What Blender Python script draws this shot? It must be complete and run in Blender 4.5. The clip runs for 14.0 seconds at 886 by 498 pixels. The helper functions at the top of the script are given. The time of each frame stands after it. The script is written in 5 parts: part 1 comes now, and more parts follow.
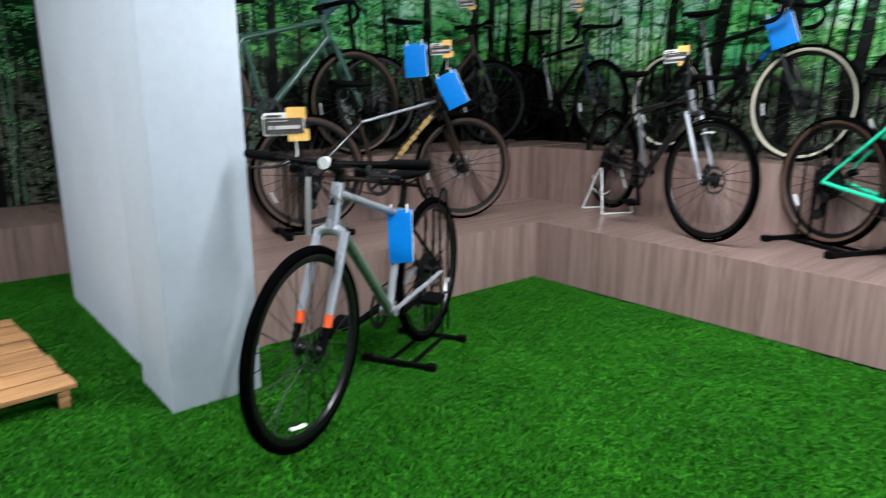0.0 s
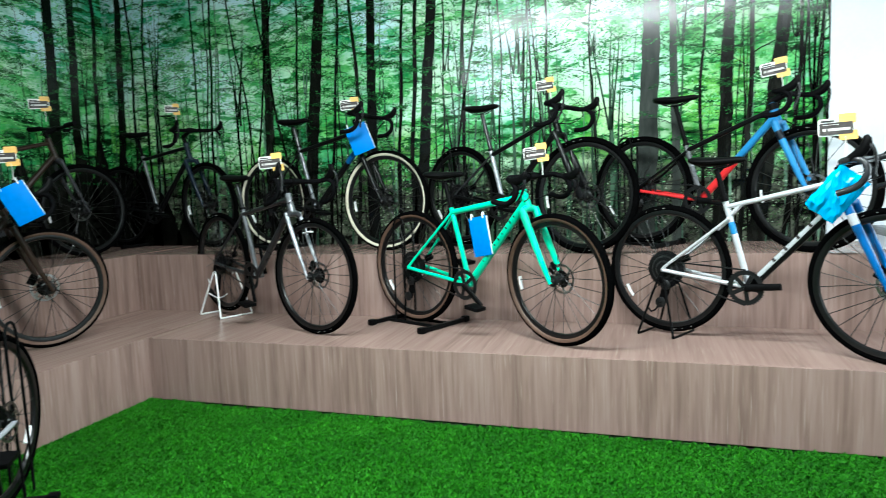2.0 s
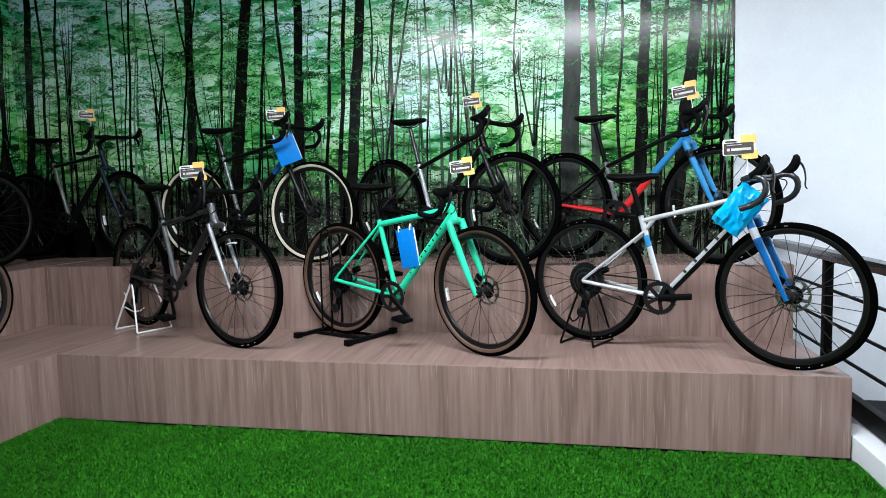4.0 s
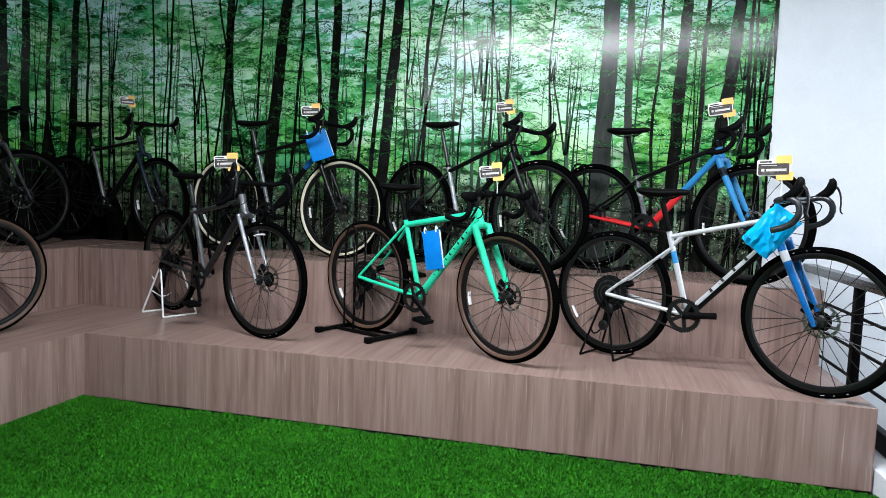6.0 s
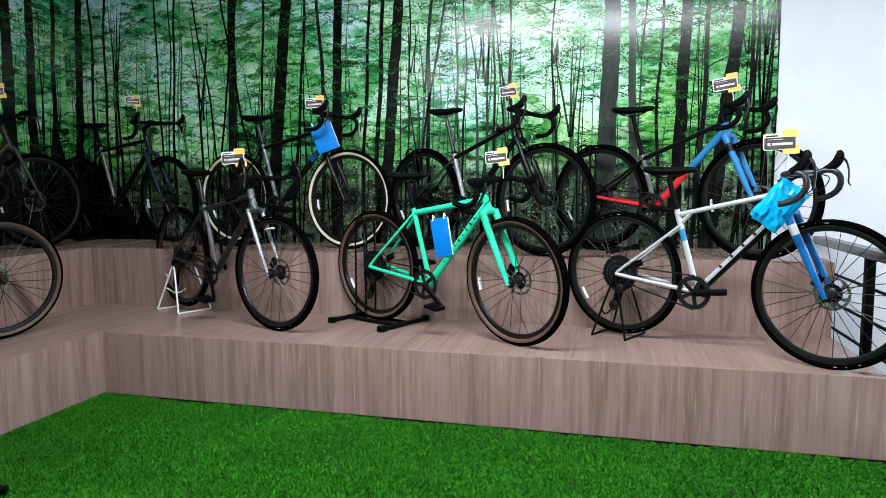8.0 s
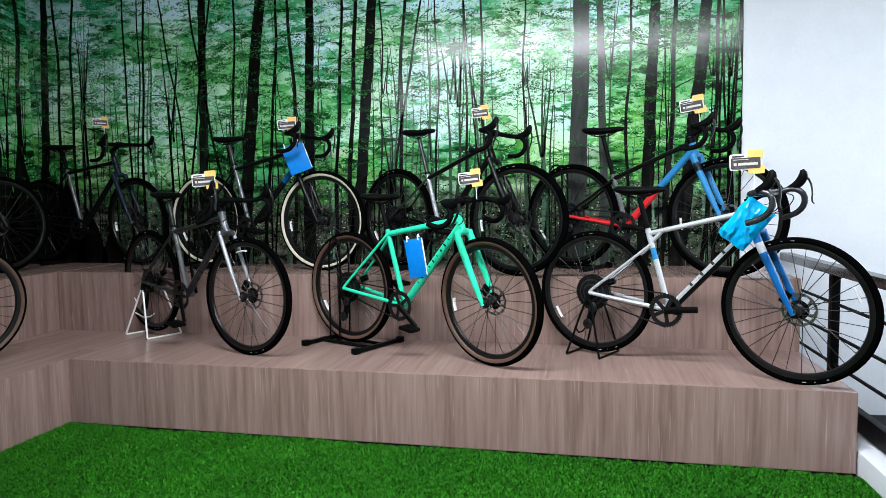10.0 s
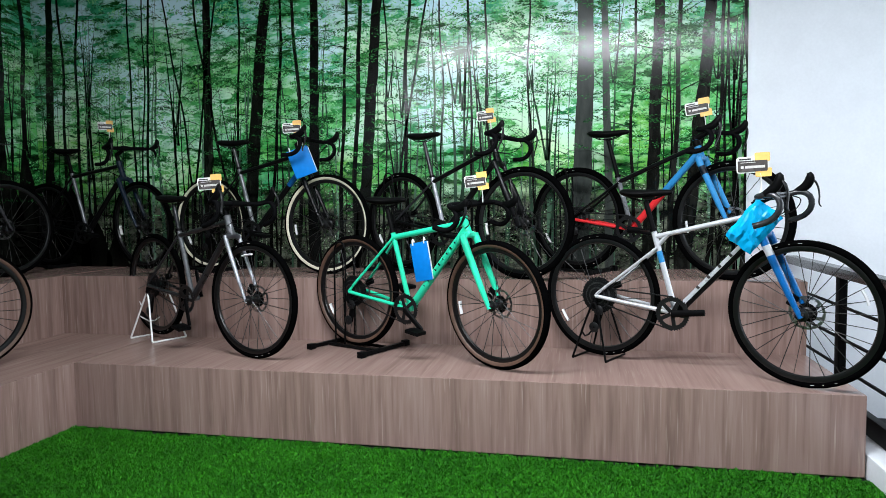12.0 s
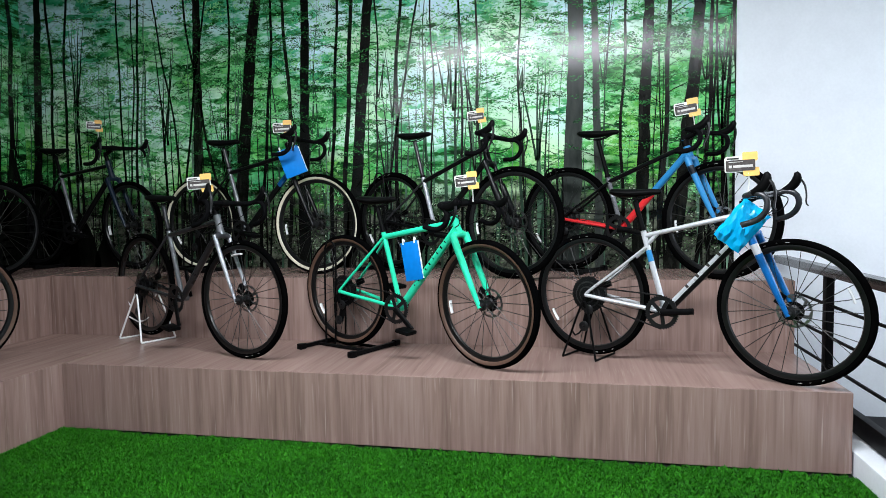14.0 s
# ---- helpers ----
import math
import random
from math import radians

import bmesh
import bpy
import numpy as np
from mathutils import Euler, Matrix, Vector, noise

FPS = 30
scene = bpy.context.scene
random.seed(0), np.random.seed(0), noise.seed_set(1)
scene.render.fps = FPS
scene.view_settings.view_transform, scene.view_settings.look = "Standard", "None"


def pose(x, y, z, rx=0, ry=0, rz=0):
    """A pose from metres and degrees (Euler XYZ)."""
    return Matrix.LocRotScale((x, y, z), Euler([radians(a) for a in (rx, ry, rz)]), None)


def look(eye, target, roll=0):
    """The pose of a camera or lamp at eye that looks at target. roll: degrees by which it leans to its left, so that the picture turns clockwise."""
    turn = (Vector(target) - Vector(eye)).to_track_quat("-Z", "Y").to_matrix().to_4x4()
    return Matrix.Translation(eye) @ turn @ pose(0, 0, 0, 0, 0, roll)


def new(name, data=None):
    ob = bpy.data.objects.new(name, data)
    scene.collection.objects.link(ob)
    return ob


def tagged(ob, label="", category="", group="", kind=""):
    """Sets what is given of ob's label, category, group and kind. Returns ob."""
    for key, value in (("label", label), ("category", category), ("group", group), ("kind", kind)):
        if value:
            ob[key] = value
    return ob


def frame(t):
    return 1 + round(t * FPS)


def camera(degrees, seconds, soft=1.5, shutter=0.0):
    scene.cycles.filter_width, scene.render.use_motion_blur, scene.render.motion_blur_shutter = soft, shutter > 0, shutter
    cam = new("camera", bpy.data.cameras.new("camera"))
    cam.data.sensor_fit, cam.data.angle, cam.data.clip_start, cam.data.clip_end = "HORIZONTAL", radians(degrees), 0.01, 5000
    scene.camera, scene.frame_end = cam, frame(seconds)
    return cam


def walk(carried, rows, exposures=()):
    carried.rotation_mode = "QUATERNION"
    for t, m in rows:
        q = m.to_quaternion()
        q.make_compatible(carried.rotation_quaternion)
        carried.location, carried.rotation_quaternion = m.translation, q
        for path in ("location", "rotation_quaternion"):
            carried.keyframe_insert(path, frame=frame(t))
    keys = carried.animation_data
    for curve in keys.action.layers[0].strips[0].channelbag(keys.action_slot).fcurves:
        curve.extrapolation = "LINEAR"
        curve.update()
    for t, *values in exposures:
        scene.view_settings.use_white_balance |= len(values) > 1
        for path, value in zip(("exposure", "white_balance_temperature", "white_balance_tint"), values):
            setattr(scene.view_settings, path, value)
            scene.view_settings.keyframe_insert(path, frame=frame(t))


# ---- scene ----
cam = camera(69.3, 14.0, soft=0.8, shutter=0.35)
PATH = [
    (0, (2.747, -3.186, 1.151), (1.27, -1.915, 0.7), 0.1),
    (0.5, (2.802, -3.171, 1.182), (1.583, -1.623, 0.832), -0.2),
    (1, (2.825, -3.137, 1.197), (1.789, -1.454, 0.886), -0.6),
    (1.5, (2.853, -3.093, 1.21), (2.051, -1.278, 0.957), -1.9),
    (2, (2.882, -3.08, 1.225), (2.274, -1.185, 1.028), -2.1),
    (2.5, (2.893, -3.091, 1.227), (2.431, -1.154, 1.04), -1.8),
    (3, (2.902, -3.093, 1.228), (2.482, -1.146, 1.044), -1.6),
    (3.2, (2.898, -3.097, 1.212), (2.508, -1.144, 1.024), -1.8),
    (5.3, (2.915, -3.104, 1.226), (2.463, -1.159, 1.116), 0.5),
    (5.5, (2.906, -3.112, 1.22), (2.448, -1.17, 1.09), 1.0),
    (6, (2.9, -3.112, 1.214), (2.43, -1.173, 1.064), 1.9),
    (6.5, (2.9, -3.117, 1.226), (2.346, -1.201, 1.08), 0.7),
    (7, (2.906, -3.124, 1.226), (2.382, -1.199, 1.09), 0.2),
    (7.5, (2.903, -3.132, 1.223), (2.39, -1.207, 1.04), 0.2),
    (8, (2.908, -3.133, 1.223), (2.411, -1.205, 1.028), -0.4),
    (8.5, (2.898, -3.132, 1.239), (2.434, -1.195, 1.061), -0.6),
    (9, (2.916, -3.124, 1.243), (2.459, -1.183, 1.093), -1.2),
    (9.2, (2.917, -3.126, 1.234), (2.47, -1.182, 1.094), -1.1),
    (11.3, (2.887, -3.13, 1.248), (2.478, -1.177, 1.109), -0.8),
    (11.5, (2.888, -3.129, 1.244), (2.473, -1.177, 1.121), -0.9),
    (12, (2.88, -3.133, 1.236), (2.458, -1.183, 1.108), -0.9),
    (12.5, (2.885, -3.131, 1.237), (2.469, -1.179, 1.105), -1.1),
    (13, (2.887, -3.131, 1.244), (2.478, -1.177, 1.12), -0.9),
    (13.5, (2.883, -3.132, 1.229), (2.487, -1.177, 1.086), -0.8),
    (14, (2.888, -3.135, 1.225), (2.491, -1.179, 1.101), -0.9),
]
EXPOSURES = [(0, 0.21, 6350, 9), (0.5, 0.58, 6650, 7), (1.0, 0.80, 6700, -8), (1.5, 0.74, 6500, -12), (2.0, 0.45, 6300, -4), (2.5, 0.16, 6250, 2), (3.0, 0.04, 6300, 7),
             (5.5, 0.01, 6350, 9), (7.0, 0.11, 6350, 9), (8.5, 0.11, 6350, 9), (11.5, 0.0, 6350, 9), (14.0, 0.0, 6350, 9)]
walk(cam, [(t, look(eye, target, roll)) for t, eye, target, roll in PATH], EXPOSURES)

# ---- light ----
world = bpy.data.worlds.new("world")
scene.world = world
world.use_nodes = True
sky = world.node_tree.nodes.new("ShaderNodeTexSky")
sky.sky_type, sky.sun_disc, sky.sun_elevation, sky.sun_rotation = "NISHITA", False, radians(45), radians(100)
world.node_tree.links.new(sky.outputs[0], world.node_tree.nodes["Background"].inputs[0])
world.node_tree.nodes["Background"].inputs[1].default_value = 0.08


def area_lamp(name, m, sx, sy, watts, color=(1, 1, 1), spread=180):
    data = bpy.data.lights.new(name, "AREA")
    data.shape, data.size, data.size_y, data.energy, data.color, data.spread = "RECTANGLE", sx, sy, watts, color, radians(spread)
    ob = new(name, data)
    ob.matrix_basis = m
    return ob


# The last entry, at y -4.7, is an unseen lamp added as fill.
TUBE_ROWS = [(1.65, -1.45, 86), (2.87, -1.45, 96), (4.09, -1.45, 48), (0.35, -4.7, 170)]
CEIL = 3.12
for tx, ty, watts in TUBE_ROWS:
    area_lamp("tube_light", pose(tx, ty, CEIL - 0.075, 14 if ty > -3 else 0), 1.18, 0.10, watts, (0.92, 0.96, 1.0))
# daylight in the opening of the stair window
area_lamp("window_light", pose(6.45, 0.3, 1.7, 0, 90, 0), 1.5, 1.9, 54, (0.82, 0.91, 1.0))

# ---- materials ----
def material(name, color, rough=0.5, metal=0.0, vary=0.12, scale=30.0, bump=0.0, coat=0.0, stretch=(1, 1, 1), spec=0.5, coords="Object"):
    """Base colour with variation at two scales, gloss variation and fine relief."""
    m = bpy.data.materials.new(name)
    m.use_nodes = True
    nt = m.node_tree
    b = nt.nodes["Principled BSDF"]
    b.inputs["Metallic"].default_value = metal
    b.inputs["Coat Weight"].default_value = coat
    b.inputs["Coat Roughness"].default_value = 0.12
    b.inputs["Specular IOR Level"].default_value = spec
    tc = nt.nodes.new("ShaderNodeTexCoord")
    mp = nt.nodes.new("ShaderNodeMapping")
    mp.inputs["Scale"].default_value = stretch
    nt.links.new(tc.outputs[coords], mp.inputs[0])
    fine = nt.nodes.new("ShaderNodeTexNoise")
    fine.inputs["Scale"].default_value, fine.inputs["Detail"].default_value = scale, 6
    wide = nt.nodes.new("ShaderNodeTexNoise")
    wide.inputs["Scale"].default_value, wide.inputs["Detail"].default_value = scale * 0.12, 3
    for n in (fine, wide):
        nt.links.new(mp.outputs[0], n.inputs["Vector"])
    mixed = nt.nodes.new("ShaderNodeMath")
    mixed.operation = "ADD"
    nt.links.new(fine.outputs[0], mixed.inputs[0])
    nt.links.new(wide.outputs[0], mixed.inputs[1])
    ramp = nt.nodes.new("ShaderNodeValToRGB")
    lo = [max(0, c * (1 - vary * 1.6)) for c in color]
    hi = [min(1, c * (1 + vary * 1.6)) for c in color]
    ramp.color_ramp.elements[0].position, ramp.color_ramp.elements[1].position = 0.35, 0.65
    ramp.color_ramp.elements[0].color, ramp.color_ramp.elements[1].color = (*lo, 1), (*hi, 1)
    half = nt.nodes.new("ShaderNodeMath")
    half.operation, half.inputs[1].default_value = "MULTIPLY", 0.5
    nt.links.new(mixed.outputs[0], half.inputs[0])
    nt.links.new(half.outputs[0], ramp.inputs[0])
    nt.links.new(ramp.outputs[0], b.inputs["Base Color"])
    rr = nt.nodes.new("ShaderNodeMapRange")
    rr.inputs["To Min"].default_value, rr.inputs["To Max"].default_value = max(0.02, rough - 0.08), min(1, rough + 0.1)
    nt.links.new(wide.outputs[0], rr.inputs[0])
    nt.links.new(rr.outputs[0], b.inputs["Roughness"])
    if bump:
        bp = nt.nodes.new("ShaderNodeBump")
        bp.inputs["Strength"].default_value, bp.inputs["Distance"].default_value = bump, 0.002
        nt.links.new(fine.outputs[0], bp.inputs["Height"])
        nt.links.new(bp.outputs[0], b.inputs["Normal"])
    return m


def laminate(name, stretch, calm=1.0):
    """Taupe wood laminate with long grain streaks."""
    m = bpy.data.materials.new(name)
    m.use_nodes = True
    nt = m.node_tree
    b = nt.nodes["Principled BSDF"]
    tc = nt.nodes.new("ShaderNodeTexCoord")
    info = nt.nodes.new("ShaderNodeObjectInfo")
    shift = nt.nodes.new("ShaderNodeVectorMath")
    shift.operation = "SCALE"
    comb = nt.nodes.new("ShaderNodeCombineXYZ")
    for k in range(3):
        nt.links.new(info.outputs["Random"], comb.inputs[k])
    nt.links.new(comb.outputs[0], shift.inputs[0])
    shift.inputs["Scale"].default_value = 9.0
    add = nt.nodes.new("ShaderNodeVectorMath")
    nt.links.new(tc.outputs["Object"], add.inputs[0])
    nt.links.new(shift.outputs[0], add.inputs[1])
    layers = []
    for scale, detail, tight in ((1.0, 8, 1.0), (0.22, 4, 0.8)):
        mp = nt.nodes.new("ShaderNodeMapping")
        mp.inputs["Scale"].default_value = [v * scale for v in stretch]
        nz = nt.nodes.new("ShaderNodeTexNoise")
        nz.inputs["Scale"].default_value, nz.inputs["Detail"].default_value, nz.inputs["Distortion"].default_value = 1.0, detail, 0.5
        nt.links.new(add.outputs[0], mp.inputs[0])
        nt.links.new(mp.outputs[0], nz.inputs["Vector"])
        layers.append(nz)
    mix = nt.nodes.new("ShaderNodeMath")
    mix.operation, mix.inputs[1].default_value = "MULTIPLY_ADD", 0.5
    nt.links.new(layers[0].outputs[0], mix.inputs[0])
    half = nt.nodes.new("ShaderNodeMath")
    half.operation, half.inputs[1].default_value = "MULTIPLY", 0.5
    nt.links.new(layers[1].outputs[0], half.inputs[0])
    nt.links.new(half.outputs[0], mix.inputs[2])
    ramp = nt.nodes.new("ShaderNodeValToRGB")
    cr = ramp.color_ramp
    mid = (0.262, 0.172, 0.150)
    cr.elements[0].position, cr.elements[0].color = 0.33, (*[c + calm * (d - c) for c, d in zip(mid, (0.176, 0.116, 0.095))], 1)
    cr.elements[1].position, cr.elements[1].color = 0.68, (*[c + calm * (d - c) for c, d in zip(mid, (0.325, 0.228, 0.200))], 1)
    e = cr.elements.new(0.5)
    e.color = (*mid, 1)
    nt.links.new(mix.outputs[0], ramp.inputs[0])
    # thin pale pores
    mp = nt.nodes.new("ShaderNodeMapping")
    mp.inputs["Scale"].default_value = [v * 2.0 if v > 5 else v * 1.6 for v in stretch]
    pore = nt.nodes.new("ShaderNodeTexNoise")
    pore.inputs["Scale"].default_value, pore.inputs["Detail"].default_value = 1.0, 2
    nt.links.new(add.outputs[0], mp.inputs[0])
    nt.links.new(mp.outputs[0], pore.inputs["Vector"])
    thin = nt.nodes.new("ShaderNodeValToRGB")
    thin.color_ramp.elements[0].position, thin.color_ramp.elements[1].position = 0.60, 0.78
    nt.links.new(pore.outputs[0], thin.inputs[0])
    light = nt.nodes.new("ShaderNodeMix")
    light.data_type = "RGBA"
    light.inputs["B"].default_value = (*[c + calm * (d - c) for c, d in zip(mid, (0.360, 0.265, 0.232))], 1)
    nt.links.new(thin.outputs[0], light.inputs["Factor"])
    nt.links.new(ramp.outputs[0], light.inputs["A"])
    nt.links.new(light.outputs["Result"], b.inputs["Base Color"])
    b.inputs["Roughness"].default_value = 0.27
    b.inputs["Specular IOR Level"].default_value = 0.6
    bp = nt.nodes.new("ShaderNodeBump")
    bp.inputs["Strength"].default_value, bp.inputs["Distance"].default_value = 0.12, 0.001
    nt.links.new(layers[0].outputs[0], bp.inputs["Height"])
    nt.links.new(bp.outputs[0], b.inputs["Normal"])
    return m


M_WOOD_UP = laminate("laminate_upright", (46, 46, 2.2), 1.1)
M_WOOD_X = laminate("laminate_along_x", (46, 1.8, 46), 0.6)
M_WOOD_Y = laminate("laminate_along_y", (1.8, 46, 46), 0.6)
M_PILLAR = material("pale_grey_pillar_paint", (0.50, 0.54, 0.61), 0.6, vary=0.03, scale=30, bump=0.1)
M_WHITE_WALL = material("white_wall_paint", (0.72, 0.745, 0.79), 0.55, vary=0.02, scale=60, bump=0.08)
M_CHARCOAL_WALL = material("charcoal_wall_paint", (0.03, 0.03, 0.032), 0.7, vary=0.06, scale=40)
M_CEILING = material("ceiling_paint", (0.15, 0.15, 0.155), 0.8, vary=0.02, scale=40)
M_DARK_FLOOR = material("dark_stair_stone", (0.008, 0.008, 0.009), 0.6, vary=0.2, scale=25, spec=0.15)
M_BLACK_METAL = material("black_powder_coat", (0.003, 0.003, 0.0032), 0.45, vary=0.2, scale=120, bump=0.05, spec=0.05)
M_HANDRAIL = material("glossy_black_handrail", (0.004, 0.004, 0.0045), 0.22, vary=0.2, scale=60, spec=0.6)
M_RUBBER = material("black_rubber", (0.0014, 0.0014, 0.0015), 0.85, vary=0.2, scale=150, bump=0.15, spec=0.0)
M_TAN = material("tan_sidewall", (0.085, 0.044, 0.029), 0.6, vary=0.15, scale=90)
M_CREAM = material("cream_sidewall", (0.60, 0.56, 0.44), 0.6, vary=0.08, scale=80)
M_PLASTIC = material("black_plastic", (0.002, 0.002, 0.0022), 0.48, vary=0.2, scale=80, spec=0.06)
M_BARTAPE = material("black_bar_tape", (0.003, 0.003, 0.0035), 0.7, vary=0.25, scale=220, bump=0.3, spec=0.03)
M_SADDLE = material("black_saddle_vinyl", (0.003, 0.003, 0.0032), 0.5, vary=0.2, scale=140, bump=0.2, spec=0.05)
M_STEEL = material("brushed_steel", (0.45, 0.45, 0.46), 0.3, 1.0, vary=0.1, scale=200)
M_DARKSTEEL = material("dark_steel", (0.014, 0.014, 0.015), 0.38, 0.6, vary=0.2, scale=160)
M_COG = material("dark_cog_steel", (0.010, 0.010, 0.011), 0.3, 0.5, vary=0.3, scale=220)
# brighter steel that stands in for glints on the black cogs
M_COG_GLINT = material("cog_glint_steel", (0.09, 0.09, 0.093), 0.3, 0.9, vary=0.3, scale=220)
M_RIM = material("black_anodised_rim", (0.004, 0.004, 0.0043), 0.3, vary=0.2, scale=80, spec=0.35)
M_SPOKE = material("black_spoke", (0.004, 0.004, 0.004), 0.4, 0.0, vary=0.1, scale=50)
M_REFLECT = material("clear_reflector", (0.75, 0.75, 0.76), 0.2, vary=0.05, scale=300, bump=0.3)
M_PAPERWHITE = material("white_card", (0.78, 0.78, 0.76), 0.5, vary=0.03, scale=60)
M_GREYPRINT = material("grey_print", (0.018, 0.016, 0.016), 0.5, vary=0.1, scale=80)
M_PANEL = material("grey_price_panel", (0.07, 0.062, 0.06), 0.25, vary=0.15, scale=60, spec=0.5)
M_LIGHTPRINT = material("light_grey_print", (0.50, 0.48, 0.46), 0.5, vary=0.1, scale=80)
M_YELLOW = material("amber_card", (0.82, 0.48, 0.13), 0.5, vary=0.08, scale=40)
M_BLUEBOOK = material("blue_card", (0.002, 0.185, 0.61), 0.45, vary=0.06, scale=30, spec=0.25)
M_BLUEBAG = material("cyan_plastic_film", (0.006, 0.37, 0.72), 0.22, vary=0.02, scale=14, spec=0.5)
M_WHITEPAINT = material("white_enamel", (0.78, 0.78, 0.78), 0.3, vary=0.04, scale=50)
M_PINE = material("pine_board", (0.42, 0.21, 0.085), 0.6, vary=0.22, scale=14, bump=0.2, stretch=(6, 0.6, 6))


def paint(name, color, metal=0.0, rough=0.28):
    return material(name, color, rough, metal, vary=0.05, scale=90, coat=0.15, spec=0.3)


P_MINT = paint("mint_paint", (0.03, 0.62, 0.36))
P_CHARCOAL = paint("charcoal_paint", (0.028, 0.028, 0.031), 0.3)
P_SILVER = paint("silver_paint", (0.34, 0.35, 0.385), 0.35)
P_GRAPHITE = paint("graphite_paint", (0.055, 0.055, 0.062), 0.3)
# on navy, cream and gray seat tubes this tone stands in for a highlight
P_PEWTER = paint("pewter_paint", (0.14, 0.144, 0.155), 0.35)
P_PALE = paint("pale_silver_paint", (0.54, 0.55, 0.58), 0.3)
P_BLACK = material("gloss_black_paint", (0.003, 0.003, 0.0035), 0.3, vary=0.05, scale=90, coat=0.04, spec=0.15)
P_BLUE = paint("blue_paint", (0.005, 0.098, 0.31))
P_SKY = paint("light_blue_paint", (0.028, 0.205, 0.46))
P_RED = paint("red_paint", (0.62, 0.025, 0.03))
M_FILMTAPE = material("film_wrapped_grey_tape", (0.022, 0.023, 0.026), 0.2, vary=0.25, scale=40, bump=0.4, spec=0.5)
P_NAVY = paint("navy_paint", (0.006, 0.013, 0.027))
P_OLIVE = paint("olive_paint", (0.085, 0.13, 0.09))
P_SAGE = paint("sage_paint", (0.042, 0.10, 0.078))
P_BROWN = paint("dark_brown_paint", (0.024, 0.014, 0.010))
P_ORANGE = paint("orange_paint", (0.85, 0.11, 0.03))
P_GOLD = paint("gold_paint", (0.42, 0.27, 0.09), 0.3)

# ---- mesh helpers ----
def mesh_of(bm, name, mats, smooth=True):
    me = bpy.data.meshes.new(name)
    bm.normal_update()
    bm.to_mesh(me)
    bm.free()
    for m in mats if isinstance(mats, (list, tuple)) else [mats]:
        me.materials.append(m)
    if smooth:
        me.shade_smooth()
        me.set_sharp_from_angle(angle=radians(40))
    return me


def part(name, bm, mats, parent=None, label="", m=None, smooth=True):
    """Links a bmesh, or a mesh that is there already, as one object under its parent."""
    me = mesh_of(bm, name, mats, smooth) if isinstance(bm, bmesh.types.BMesh) else bm
    ob = new(name, me)
    if parent:
        ob.parent = parent
    if m is not None:
        ob.matrix_basis = m
    if label:
        ob["label"] = label
    return ob


def box(bm, x0, y0, z0, x1, y1, z1, bevel=0.0, m=None):
    r = bmesh.ops.create_cube(bm, size=1)
    vs = r["verts"]
    bmesh.ops.scale(bm, vec=(x1 - x0, y1 - y0, z1 - z0), verts=vs)
    bmesh.ops.translate(bm, vec=((x0 + x1) / 2, (y0 + y1) / 2, (z0 + z1) / 2), verts=vs)
    if m is not None:
        bmesh.ops.transform(bm, matrix=m, verts=vs)
    if bevel:
        es = {e for v in vs for e in v.link_edges}
        bmesh.ops.bevel(bm, geom=list(es), offset=bevel, segments=2, affect="EDGES", profile=0.6)
    return bm


def box_mesh(x0, y0, z0, x1, y1, z1, bevel=0.0, m=None):
    return box(bmesh.new(), x0, y0, z0, x1, y1, z1, bevel, m)


def sweep(bm, pts, radius, n=10, closed=False, up=(0, 0, 1), smooth=0):
    """A tube along points. radius: one number, or one per point, each a number or (across, upwards)."""
    pts = [Vector(p) for p in pts]
    rs = list(radius) if isinstance(radius, (list, tuple)) else [radius] * len(pts)
    for _ in range(smooth):
        np_, nr = [], []
        cnt = len(pts)
        for k in range(cnt if closed else cnt - 1):
            a, b = pts[k], pts[(k + 1) % cnt]
            ra, rb = rs[k], rs[(k + 1) % cnt]
            ra, rb = (ra if isinstance(ra, tuple) else (ra, ra)), (rb if isinstance(rb, tuple) else (rb, rb))
            if not closed and k == 0:
                np_.append(a), nr.append(ra)
            np_ += [a * 0.75 + b * 0.25, a * 0.25 + b * 0.75]
            nr += [tuple(p * 0.75 + q * 0.25 for p, q in zip(ra, rb)), tuple(p * 0.25 + q * 0.75 for p, q in zip(ra, rb))]
            if not closed and k == cnt - 2:
                np_.append(b), nr.append(rb)
        pts, rs = np_, nr
    cnt = len(pts)
    rings = []
    side = None
    for k in range(cnt):
        a = pts[k - 1] if (k or closed) else pts[0]
        b = pts[(k + 1) % cnt] if (k < cnt - 1 or closed) else pts[-1]
        t = (b - a).normalized()
        if side is None:
            side = t.cross(Vector(up))
            if side.length < 1e-3:
                side = t.cross(Vector((0, 1, 0)))
        side = (side - t * side.dot(t)).normalized()
        upv = side.cross(t)
        r = rs[k] if isinstance(rs[k], tuple) else (rs[k], rs[k])
        rings.append([bm.verts.new(pts[k] + side * (r[0] * math.cos(w)) + upv * (r[1] * math.sin(w)))
                      for w in (2 * math.pi * j / n for j in range(n))])
    for k in range(cnt if closed else cnt - 1):
        p, q = rings[k], rings[(k + 1) % cnt]
        for j in range(n):
            bm.faces.new((p[j], p[(j + 1) % n], q[(j + 1) % n], q[j]))
    if not closed:
        bm.faces.new(rings[0][::-1])
        bm.faces.new(rings[-1])
    return bm


def tube_mesh(pts, radius, n=10, **kw):
    return sweep(bmesh.new(), pts, radius, n, **kw)


